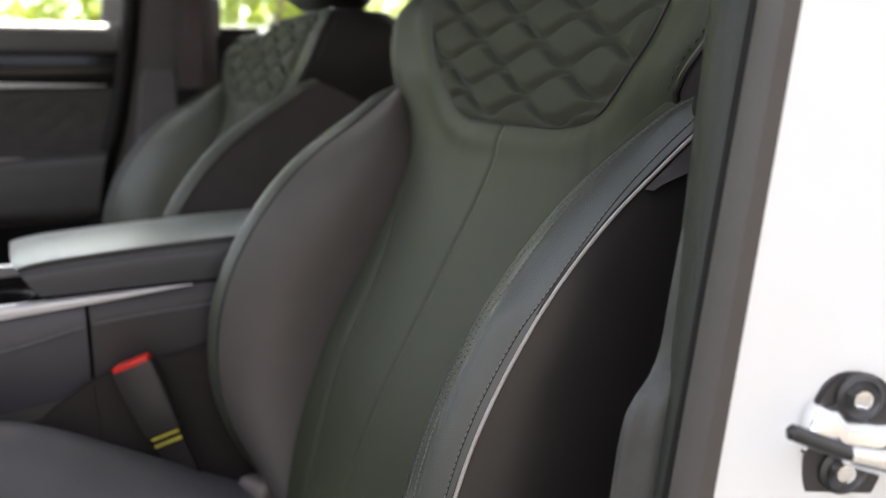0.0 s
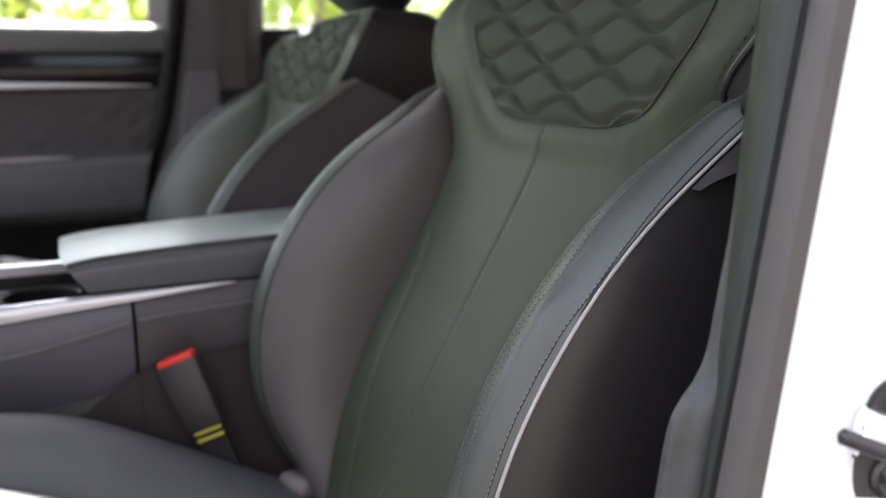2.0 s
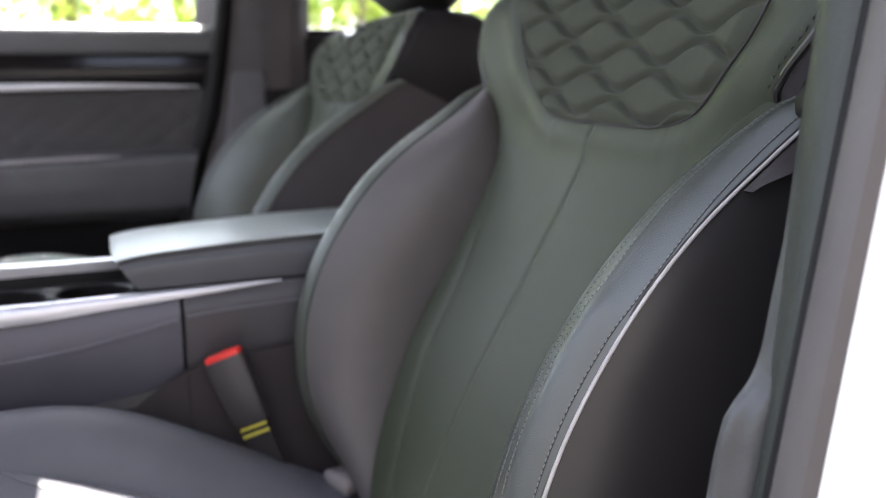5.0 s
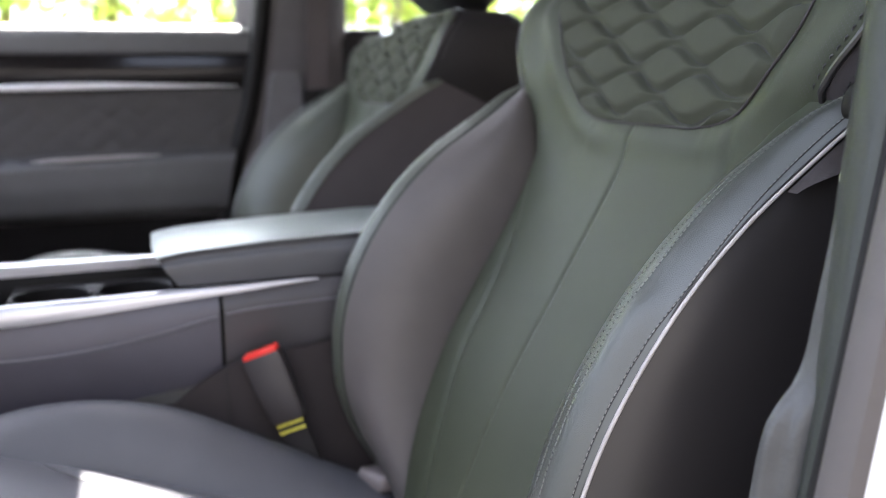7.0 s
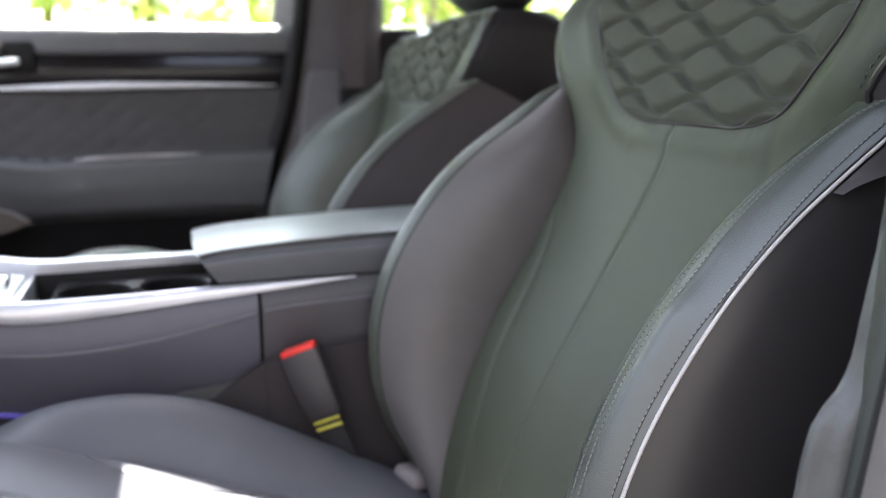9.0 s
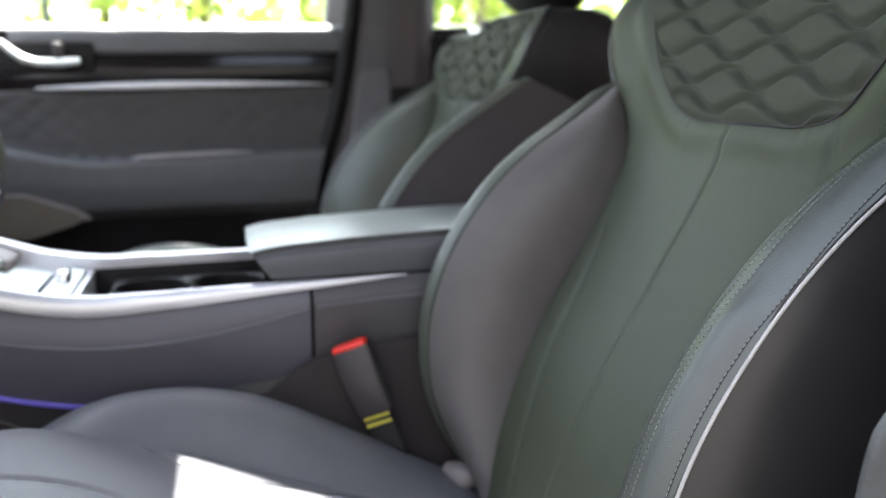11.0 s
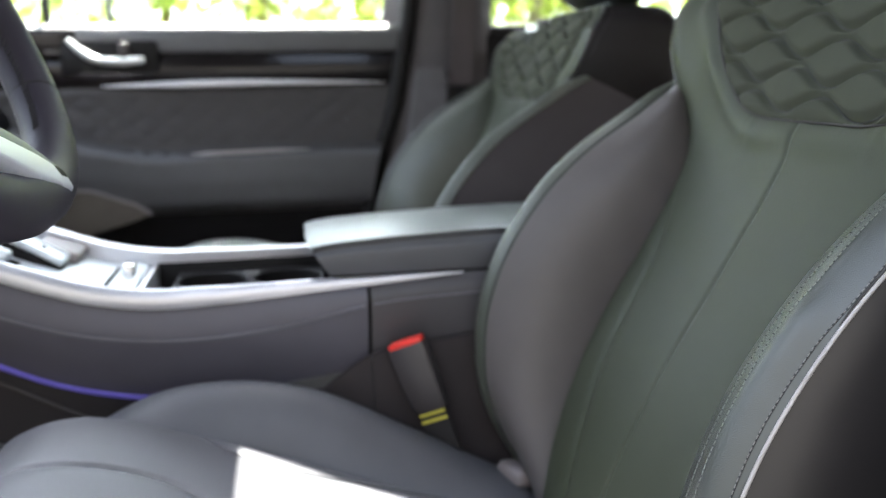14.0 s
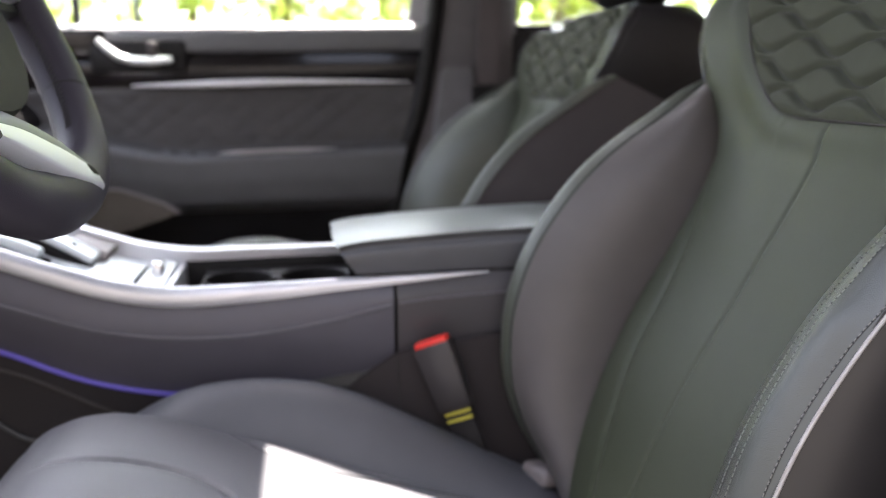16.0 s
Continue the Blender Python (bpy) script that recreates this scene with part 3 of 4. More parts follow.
        p("bolster_nose", sheet(lambda k, t: cb(k, -0.235) + Vector((-0.012 * math.sin(math.pi / 2 * t), 0, 0)) * 1 + Vector((0, 0, (0.62 - cb(k, -0.235).z) * t)), span(0, 1, 29), span(0, 1, 6)), LEATHER_CUSHION, b)
    p("seat_base", box((-0.22, -0.235, 0.50), (0.36, 0.235, 0.70), 0.03), PLASTIC)
    for y in (-0.2, 0.2):
        p("seat_rail", box((-0.25, y - 0.02, 0.452), (0.38, y + 0.02, 0.51), 0.004), STEEL)
    return seat


front_seat()
passenger_seat = front_seat(True)
passenger_seat.location = (0.1 - 0.03, 0.74, 0.45)


# ---- centre console ----
console = thing("centre_console", "dark vinyl centre console with satin rails, cup holders and padded lid", "console", (0.0, 0.365, 0.45))


def cpart(name, bm, material, parent=None, label=""):
    bm.transform(Matrix.Translation((0, -0.365, -0.45)))
    return part(name, bm, material, parent or console, label)


RAIL = spline([(-0.62, 1.15), (-0.45, 1.070), (-0.29, 1.003), (-0.236, 0.982), (-0.182, 0.964), (-0.125, 0.954), (-0.036, 0.955), (0.056, 0.961), (0.14, 0.966), (0.224, 0.972)])
SEAM = spline([(-0.62, 1.10), (-0.294, 0.963), (-0.185, 0.926), (-0.098, 0.915), (0.0, 0.920), (0.054, 0.929), (0.118, 0.942), (0.24, 0.950), (0.36, 0.954)])
LOW = spline([(-0.62, 1.02), (-0.299, 0.907), (-0.218, 0.870), (-0.132, 0.849), (-0.04, 0.841), (0.118, 0.840)])


def side_face(k, x):
    z0, z1, z2 = RAIL(min(x, 0.224)) , SEAM(x), LOW(x)
    if k < 0.45:
        t = k / 0.45
        return Vector((x, 0.282 - 0.010 * math.sin(math.pi / 2 * t), z0 + (z1 - z0) * t))
    t = (k - 0.45) / 0.55
    return Vector((x, 0.272 + 0.019 * t ** 1.4, z1 + (z2 - z1) * t))


for sgn, y0 in ((1, 0.0), (-1, 0.745)):
    def m(v, sgn=sgn, y0=y0):
        return Vector((v.x, y0 + sgn * v.y, v.z))
    cpart("side_panel", sheet(lambda k, x: m(side_face(k, x)), span(0, 1, 21), span(-0.62, 0.1155, 50)), CONSOLE_VINYL)
    cpart("rear_side_panel", sheet(lambda k, x: m(side_face(k * 0.8, x)), span(0, 1, 21), span(0.1195, 0.42, 20)), CONSOLE_VINYL_SHADED)
    cpart("lower_side_panel", sheet(lambda k, x: m(Vector((x, 0.283 - 0.004 * k, 0.905 - 0.4 * k))), span(0, 1, 6), span(0.1195, 0.42, 12)), PLASTIC)
    cpart("ambient_strip", tube([m(Vector((x, 0.2885, LOW(x) - 0.001))) for x in span(-0.62, 0.06, 40)], 0.0030, 8), AMBIENT, None, "thin violet ambient light strip")
    cpart("kick_panel", sheet(lambda k, x: m(Vector((x, 0.290 + 0.012 * k, LOW(x) - 0.002 - (LOW(x) - 0.47) * k))), span(0, 1, 5), span(-0.62, 0.118, 30)), FOOT_TRIM)
    # satin rail along the top edge, tapering to a point
    rings = []
    for x in span(-0.62, 0.224, 60):
        t = min(1.0, (0.224 - x) / 0.30)
        h, w = 0.0016 + 0.0184 * t ** 0.85, 0.0012 + (0.013 if sgn > 0 else 0.028) * t ** 0.7
        z = RAIL(x) - 0.004 * t + (0.0 if sgn > 0 else 0.011 * t)
        rings.append([m(Vector((x, 0.2755 + a * w, z + b * h))) for a, b in ((0, 0), (-0.12, 0.35), (0.0, 0.75), (0.3, 1.0), (0.75, 1.04), (1.0, 0.95), (1.0, 0.0))])
    cpart("rail", loft(rings, closed=True, caps=True), SATIN, None, "satin silver trim rail")
    # seam ridges paler than the vinyl, their highlight put into the colour
    cpart("seam_ridge", tube([m(Vector((x, 0.2712, SEAM(x)))) for x in span(-0.60, 0.113, 60)], 0.0015, 6), RIDGE_HIGHLIGHT)
    cpart("seam_ridge", tube([m(Vector((x, 0.2712, SEAM(x)))) for x in span(0.122, 0.41, 30)], 0.0013, 6), RIDGE_HIGHLIGHT)
    cpart("stitching", dashes([m(Vector((x, 0.2712, SEAM(x) - 0.004))) for x in span(-0.55, 0.11, 60)], 0.0035, 0.002, 0.0005, (0, -sgn, 0)), CONSOLE_VINYL)

# lower edge trim and carpeted side below the footwell opening
EDGE = spline([(-0.62, 1.0), (-0.305, 0.887), (-0.275, 0.875), (-0.244, 0.858), (-0.208, 0.838), (-0.15, 0.812), (-0.10, 0.80)])
FOOT = spline([(-0.62, 0.99), (-0.36, 0.87), (-0.311, 0.827), (-0.302, 0.819), (-0.285, 0.808), (-0.259, 0.804), (-0.18, 0.803)])
cpart("lower_edge", tube([Vector((x, 0.289, EDGE(x))) for x in span(-0.62, -0.10, 24)], 0.0020, 6), PLASTIC_TRIM)
cpart("carpet_side", solid(lambda s, k: Vector((-0.62 + 0.44 * s, 0.285, 0.50 + (FOOT(-0.62 + 0.44 * s) - 0.50) * k)), span(0, 1, 40), span(0, 1, 3), (0, 0.008, 0)), FOOT_TRIM, None, "mauve-grey side trim with a pale edge")
cpart("carpet_edge", tube([Vector((-0.62 + 0.44 * s, 0.286, FOOT(-0.62 + 0.44 * s))) for s in span(0, 1, 40)], 0.0022, 6), PLASTIC_GREY)

# fabric gusset low on the side, beside the buckle
cpart("fabric_gusset", prism([(0.02, 0.70), (0.02, 0.846), (0.063, 0.851), (0.089, 0.870), (0.112, 0.884), (0.140, 0.893), (0.21, 0.900), (0.34, 0.920), (0.34, 0.70)], 0.006, 0.0015, Matrix.Translation((0, 0.272, 0)) @ pose(0, 0, 0, 90, 0, 0)), GUSSET, None, "grey fabric-covered gusset")

cpart("side_wedge", prism([(-0.02, 0.80), (-0.02, 0.846), (0.030, 0.858), (0.085, 0.8645), (0.060, 0.80)], 0.004, 0.001, Matrix.Translation((0, 0.280, 0)) @ pose(0, 0, 0, 90, 0, 0)), TRAY_GREY, None, "grey trim wedge")
cpart("gusset_seam", tube([Vector((0.1175 + 0.004 * k, 0.2655, 0.886 - 0.16 * k)) for k in span(0, 1, 6)], 0.0009, 6), THREAD_DARK)

# top deck with a cup-holder well
cpart("deck", sheet(lambda s, x: Vector((x, 0.288 + 0.170 * s, RAIL(x) + 0.006 + 0.003 * math.sin(math.pi * s))), span(0, 1, 9), span(-0.62, -0.131, 40)), SILVER, None, "satin silver control deck")
cpart("well_floor", box((-0.125, 0.288, 0.88), (0.10, 0.457, 0.905)), PLASTIC)
for y in (0.2885, 0.4425):
    cpart("well_wall", box((-0.128, y - 0.003, 0.88), (0.10, y + 0.003, 0.957 if y < 0.3 else 0.966), 0.001), RUBBER)
cpart("well_front", box((-0.137, 0.288, 0.88), (-0.127, 0.457, 0.964), 0.002), SATIN)
for x in (-0.058, 0.030):
    ring = []
    for z, r in ((0.905, 0.036), (0.956, 0.039), (0.9575, 0.041), (0.955, 0.043), (0.905, 0.043)):
        ring.append([Vector((x + r * math.cos(a), 0.3725 + r * math.sin(a), z)) for a in [2 * math.pi * i / 32 for i in range(32)]])
    cpart("cup_holder", loft(ring, closed=True), PLASTIC, None, "dark round cup holder")
for x in (-0.058, 0.030):   # tray round each cup
    ring = [2 * math.pi * i / 48 for i in range(48)]
    edge = [Vector((x + 0.0435 * max(-1, min(1, 1.42 * math.cos(a))), 0.3725 + 0.080 * max(-1, min(1, 1.42 * math.sin(a)) * (0.85 if math.sin(a) > 0 else 1.0)), 0.954)) for a in ring]
    hole = [Vector((x + 0.043 * math.cos(a), 0.3725 + 0.043 * math.sin(a), 0.954)) for a in ring]
    cpart("tray", loft([hole, edge, [q - Vector((0, 0, 0.01)) for q in edge]], closed=True), RUBBER, None, "dark plastic cup tray")
cpart("divider", box((-0.026, 0.325, 0.906), (-0.002, 0.335, 0.9555), 0.002), TRAY_GREY, None, "grey divider between the cups")
cpart("divider", box((-0.024, 0.410, 0.906), (-0.004, 0.420, 0.9555), 0.002), TRAY_GREY)

# padded lid
LID_EDGE = spline([(0.052, 1.0075), (0.07, 1.0105), (0.12, 1.0148), (0.2165, 1.0196), (0.30, 1.022), (0.40, 1.023)])


def lid_ring(x):
    pts = []
    for s in span(0, 1, 31):
        e = abs(2 * s - 1)
        pts.append(Vector((x + 0.005 * e ** 8 * max(0, 1 - (x - 0.052) / 0.03), 0.283 + 0.172 * s, LID_EDGE(x) + 0.0045 * (1 - e * e) - 0.0008 * e ** 24)))
    return pts


lid_x = [0.052, 0.054, 0.058, 0.066] + span(0.08, 0.40, 24)
lid = cpart("lid", loft([[q + Vector((0, 0, -0.0010 * max(0, 1 - (x - 0.052) / 0.004) ** 2)) for q in lid_ring(x)] for x in lid_x]), LID_LEATHER_SHEEN, None, "padded grey leather armrest lid")


def lid_side(k, x):
    top = lid_ring(x)[0].z - 0.0010 * max(0, 1 - (x - 0.052) / 0.004) ** 2
    low = 0.975
    xx = lid_ring(x)[0].x + max(0, 0.019 - (x - 0.052) * 0.3) * k ** 1.2 if x < 0.12 else x
    return xx, top + (low - top) * k, 0.283 - 0.004 * math.sin(math.pi * k) + 0.0035 * math.exp(-((k - 0.17) / 0.10) ** 2)


for sgn, y0 in ((1, 0.0), (-1, 0.745)):
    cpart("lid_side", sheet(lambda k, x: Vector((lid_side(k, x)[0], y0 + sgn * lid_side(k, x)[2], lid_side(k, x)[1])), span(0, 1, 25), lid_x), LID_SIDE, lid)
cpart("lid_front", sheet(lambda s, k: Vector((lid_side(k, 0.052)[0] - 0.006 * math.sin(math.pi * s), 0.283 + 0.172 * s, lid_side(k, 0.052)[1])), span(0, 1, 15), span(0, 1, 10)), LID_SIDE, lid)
cpart("lid_underside", box((0.09, 0.286, 0.962), (0.40, 0.444, 0.976)), PLASTIC, lid)
cpart("lid_seam", tube([Vector((lid_side(0.10, x)[0], lid_side(0.10, x)[2] - 0.0003, lid_side(0.10, x)[1])) for x in lid_x], 0.0010, 6), THREAD_DARK, lid)
cpart("bin", box((0.102, 0.29, 0.50), (0.42, 0.44, 0.960)), PLASTIC)

# selector keys, flap and catch on the deck
def on_deck(x, y, dz=0.0, tip=0.0):
    slope = math.degrees(math.atan2(RAIL(x + 0.01) - RAIL(x - 0.01), 0.02))
    return pose(x, y, RAIL(x) + 0.008 + dz, 0, -slope + tip, 0)


cpart("selector_base", box((-0.075, -0.026, -0.004), (0.055, 0.028, 0.022), 0.007, 3, on_deck(-0.272, 0.366, -0.010, 9)), PLASTIC, None, "raised dark gear selector block")
key = cpart("selector_key", box((-0.07, -0.022, 0.020), (0.052, 0.024, 0.029), 0.005, 3, on_deck(-0.272, 0.366, -0.010, 9)), SILVER, None, "satin silver selector top")
cpart("key_slot", box((-0.030, -0.003, 0.0285), (-0.004, 0.003, 0.0298), 0.001, 1, on_deck(-0.272, 0.360, -0.010, 9)), GLOSS_BLACK, key)
cpart("key_slot", box((0.020, -0.002, 0.0285), (0.026, 0.008, 0.0298), 0.001, 1, on_deck(-0.272, 0.360, -0.010, 9)), GLOSS_BLACK, key)
rocker = cpart("rocker_well", box((-0.042, -0.015, -0.002), (0.040, 0.014, 0.006), 0.004, 3, on_deck(-0.290, 0.320, -0.004, 3)), GLOSS_BLACK, None, "dark recess round the rocker")
cpart("rocker", box((-0.036, -0.010, 0.004), (0.028, 0.009, 0.017), 0.005, 3, on_deck(-0.290, 0.320, -0.004, 3)), SILVER, rocker, "satin silver rocker switch")
cpart("storage_flap", box((-0.026, -0.046, -0.002), (0.024, 0.028, 0.012), 0.005, 3, on_deck(-0.232, 0.428)), GREY_PLASTIC_LIGHT, None, "grey flap on the deck")
cpart("flap_slit", box((-0.002, -0.040, 0.0), (0.002, 0.045, 0.0045), 0.0005, 1, on_deck(-0.166, 0.352)), GLOSS_BLACK)
cpart("end_plate", box((-0.016, -0.060, 0.0), (0.010, 0.070, 0.006), 0.002, 2, on_deck(-0.145, 0.362)), SILVER)
cpart("flap_catch", box((-0.007, -0.010, 0.0), (0.007, 0.012, 0.020), 0.004, 3, on_deck(-0.149, 0.356)), CHROME)

# ---- belt buckle ----
buckle = thing("belt_buckle", "dark grey seat belt buckle with red button and yellow stripes", "buckle", (0.19, 0.235, 0.80))
axis_z = (Vector((0.1535, 0.250, 0.9045)) - Vector((0.182, 0.236, 0.822))).normalized()
axis_x = Vector((0.172, 0.240, 0.909)) - Vector((0.135, 0.256, 0.900))
axis_x = (axis_x - axis_z * axis_x.dot(axis_z)).normalized()
axis_y = axis_z.cross(axis_x)
frame_m = Matrix.Translation(Vector((0.1535, 0.250, 0.9045))) @ Matrix((axis_x, axis_y, axis_z)).transposed().to_4x4()
local = Matrix.Translation((-0.19, -0.235, -0.80)) @ frame_m
part("housing", loft([[local @ Vector((w * sx, d * sy, z)) for sx, sy in ((-1, -0.8), (-0.85, -1), (0.85, -1), (1, -0.8), (1, 0.8), (0.85, 1), (-0.85, 1), (-1, 0.8))] for z, w, d in ((-0.082, 0.0165, 0.007), (-0.078, 0.0185, 0.009), (-0.04, 0.0205, 0.0105), (-0.008, 0.0212, 0.011), (-0.004, 0.0205, 0.010))], closed=True, caps=True), BUCKLE_GREY, buckle)
part("button", box((-0.0195, -0.0085, -0.008), (0.0195, 0.0095, 0.002), 0.003, 3, local), RED, buckle, "bright red release button")
part("strap", box((-0.0155, -0.004, -0.17), (0.0155, 0.005, -0.074), 0.002, 2, local), STRAP, buckle)
for z in (-0.0945, -0.0865):
    part("stripe", box((-0.0155, -0.0058, z), (0.0155, -0.0040, z + 0.0036), 0.0006, 1, local), YELLOW, buckle, "yellow printed stripe")

# grey plastic pivot cover in the crease of the seat
cover = thing("seat_hinge_cover", "light grey plastic cover in the crease of the seat", "cover", (0.272, 0.204, 0.748))
part("shell", box((-0.020, -0.020, 0.0), (0.018, 0.024, 0.020), 0.007, 3, pose(0, 0, 0, 0, 12, 25)), GREY_PLASTIC_LIGHT, cover)

# ---- far front door ----
door = thing("front_door", "closed dark front door with chrome strip, handle and quilted trim", "car door", (0, 1.15, 0.45))


def dpart(name, bm, material, parent=None, label=""):
    bm.transform(Matrix.Translation((0, -1.15, -0.45)))
    return part(name, bm, material, parent or door, label)


def steps(table):
    """Straight lines between (x, value) pairs, a little rounded at the corners."""
    xs, ys = [p[0] for p in table], [p[1] for p in table]
    return lambda x: float(sum(np.interp(x + d, xs, ys) for d in (-0.004, -0.002, 0.0, 0.002, 0.004)) / 5)


REAR = spline([(0.45, 0.10), (0.80, 0.17), (0.93, 0.202), (1.036, 0.222), (1.115, 0.25), (1.17, 0.262), (1.285, 0.283), (1.3, 0.285)])
FRONT_X = -0.78
DOOR_Y = steps([(0.45, 1.145), (0.70, 1.13), (0.86, 1.125), (0.925, 1.120), (0.945, 1.09), (0.99, 1.076), (1.036, 1.070), (1.047, 1.076), (1.052, 1.112), (1.12, 1.118), (1.165, 1.118), (1.172, 1.124), (1.185, 1.118), (1.198, 1.1155), (1.205, 1.115), (1.215, 1.1165), (1.228, 1.121), (1.235, 1.124), (1.24, 1.112), (1.27, 1.112), (1.288, 1.122), (1.293, 1.142)])


SWEEP = spline([(-0.80, 0.10), (-0.50, 0.060), (-0.34, 0.023), (-0.28, 0.009), (-0.20, -0.003), (-0.137, -0.001), (0.046, 0.003), (0.2, 0.005), (0.29, 0.006)])


def swept(q):
    """Follows the curve of the armrest's top edge, which climbs towards the dashboard."""
    tent = max(0.0, (q.z - 0.925) / 0.122 if q.z < 1.047 else (1.172 - q.z) / 0.125)
    return q + Vector((0, 0, SWEEP(q.x) * min(1.0, tent)))


def door_band(z0, z1):
    def f(s, k):
        z = z0 + (z1 - z0) * k
        return swept(Vector((FRONT_X + (REAR(z) - FRONT_X) * s, DOOR_Y(z), z)))
    return f


dpart("upper_panel", sheet(door_band(1.237, 1.293), span(0, 1, 30), span(0, 1, 14)), DOOR_VINYL)
dpart("gloss_strip", sheet(door_band(1.186, 1.238), span(0, 1, 30), span(0, 1, 10)), GLOSS_BLACK, None, "dark glossy decor strip")
dpart("strip_channel", sheet(door_band(1.168, 1.1875), span(0, 1, 30), span(0, 1, 6)), GLOSS_BLACK)
dpart("chrome_strip", tube([Vector((x, 1.108 + 0.004 * math.sin(x * 3), 1.178 + 0.002 * math.cos(x * 8))) for x in span(-0.30, 0.238, 40)], [0.0008 + 0.0062 * min(1, max(0, (0.238 - x) / 0.30) ** 0.8, max(0, (x + 0.30) / 0.16) ** 0.7) for x in span(-0.30, 0.238, 40)], 12), STRIP_SATIN, None, "satin chrome strip")


def quilted_door(s, k):
    q = door_band(1.045, 1.172)(s, k)
    a, b = q.x / 0.056 + q.z / 0.040, q.x / 0.056 - q.z / 0.040
    d = (abs(math.sin(math.pi * a)) * abs(math.sin(math.pi * b))) ** 0.5
    q.y -= 0.0034 * d * min(1, k / 0.1, (1 - k) / 0.1)
    return q


dpart("quilted_insert", sheet(quilted_door, span(0, 1, 200), span(0, 1, 40)), CLOTH_DOOR, None, "quilted dark suede door insert")
dpart("armrest", sheet(door_band(0.925, 1.052), span(0, 1, 30), span(0, 1, 20)), DOOR_VINYL, None, "moulded door armrest")
dpart("lower_panel", sheet(door_band(0.45, 0.926), span(0, 1, 30), span(0, 1, 16)), PLASTIC)
dpart("pull_edge", tube([Vector((x, 1.072, 1.0475 + SWEEP(x))) for x in span(-0.14, 0.085, 20)], [0.0008 + 0.0030 * min(1, (x + 0.14) / 0.03, (0.085 - x) / 0.06) for x in span(-0.14, 0.085, 20)], 8), SATIN_DARK, None, "thin satin edge on the armrest")
# speaker grille with satin edge
sp = [(-0.46, 0.90), (-0.44, 0.985), (-0.33, 0.982), (-0.25, 0.952), (-0.222, 0.934), (-0.25, 0.922), (-0.34, 0.895)]
dpart("speaker_grille", prism([(x, z) for x, z in sp], 0.012, 0.003, Matrix.Translation((0, 1.085, 0)) @ pose(0, 0, 0, 90, 0, 0)), SPEAKER, None, "speaker grille with pale edge")
dpart("grille_edge", tube([Vector((x, 1.073, z)) for x, z in sp[1:5]], 0.003, 8), GREY_PLASTIC_LIGHT)
# inner handle in a dark recess
dpart("handle_bezel", box((-0.50, 1.107, 1.228), (-0.340, 1.120, 1.282), 0.008), GLOSS_BLACK, None, "glossy dark handle surround")
dpart("handle_recess", box((-0.372, 1.105, 1.200), (-0.192, 1.122, 1.262), 0.010), RUBBER)
dpart("lock_lever", box((-0.262, 1.088, 1.226), (-0.246, 1.110, 1.258), 0.004), PLASTIC_TRIM)
hp = [(-0.352, 1.262), (-0.335, 1.245), (-0.315, 1.230), (-0.29, 1.223), (-0.255, 1.222), (-0.218, 1.225)]
dpart("door_handle", tube([Vector((x, 1.095, z)) for x, z in hp], [0.008, 0.010, 0.011, 0.011, 0.012, 0.009], 12, flat=0.7), SATIN_BRIGHT, None, "chrome inner door handle")
dpart("outer_skin", box((-0.80, 1.19, 0.45), (0.285, 1.21, 1.275), 0.01), WHITE_PAINT)
dpart("sill_cap", box((-0.80, 1.142, 1.262), (0.282, 1.20, 1.292), 0.006), RUBBER)
gl = dpart("window_pane", box((-0.80, 1.165, 1.285), (0.29, 1.169, 1.62)), GLASS)
gl.visible_shadow = False
dpart("window_post", box((-0.405, 1.15, 1.28), (-0.395, 1.18, 1.62), 0.003), PLASTIC)

# ---- far pillar and rear door ----
pillar = part("trim_pillar", loft([[Vector((x0 - 0.05, 1.165, z)), Vector((x0 - 0.004, 1.125, z)), Vector((x0 + 0.03, 1.105, z)), Vector((x1 - 0.03, 1.105, z)), Vector((x1, 1.13, z)), Vector((x1, 1.20, z)), Vector((x0 - 0.05, 1.20, z))]
               for z, x0, x1 in ((0.45, 0.17, 0.50), (0.93, 0.215, 0.48), (1.17, 0.272, 0.463), (1.29, 0.292, 0.462), (1.62, 0.345, 0.475))], closed=True, caps=True), PILLAR_TRIM)
tagged(pillar, "dark plastic pillar trim between the far doors", "pillar", kind="structure")
seal = part("trim_seal", tube([Vector((REAR(z) + 0.003, 1.112, z)) for z in span(0.5, 1.3, 20)] + [Vector((0.33, 1.14, 1.6))], 0.017, 10), RUBBER)
tagged(seal, "black rubber door seal", "seal", kind="structure")
pillar_low = part("trim_pillar_lower", loft([[Vector((x0, 1.112, z)), Vector((x0 + 0.006, 1.094, z)), Vector((x1 - 0.006, 1.092, z)), Vector((x1, 1.108, z))] for z, x0, x1 in ((0.46, 0.24, 0.40), (0.93, 0.262, 0.385), (1.10, 0.283, 0.372), (1.19, 0.297, 0.366), (1.204, 0.303, 0.360))], closed=True, caps=True), PILLAR_LOW)
tagged(pillar_low, "grey moulded lower pillar trim", "pillar", kind="structure")
belt = thing("seat_belt", "mauve-grey seat belt hanging on the pillar", "seat belt", (0.39, 1.09, 1.16))
part("webbing", box((-0.022, -0.002, 0.0), (0.022, 0.002, 0.46), 0.0008, 1, pose(0, 0, 0, 0, 3, 0)), WEBBING, belt)
part("guide", box((-0.03, -0.008, -0.03), (0.03, 0.014, 0.01), 0.006), PLASTIC, belt)

rear_door = thing("rear_door", "dark rear door beyond the front seat", "car door", (0.9, 1.15, 0.45))
part("trim_panel", box((-0.47, -0.03, 0.0), (0.6, 0.02, 0.824), 0.012), PLASTIC, rear_door)
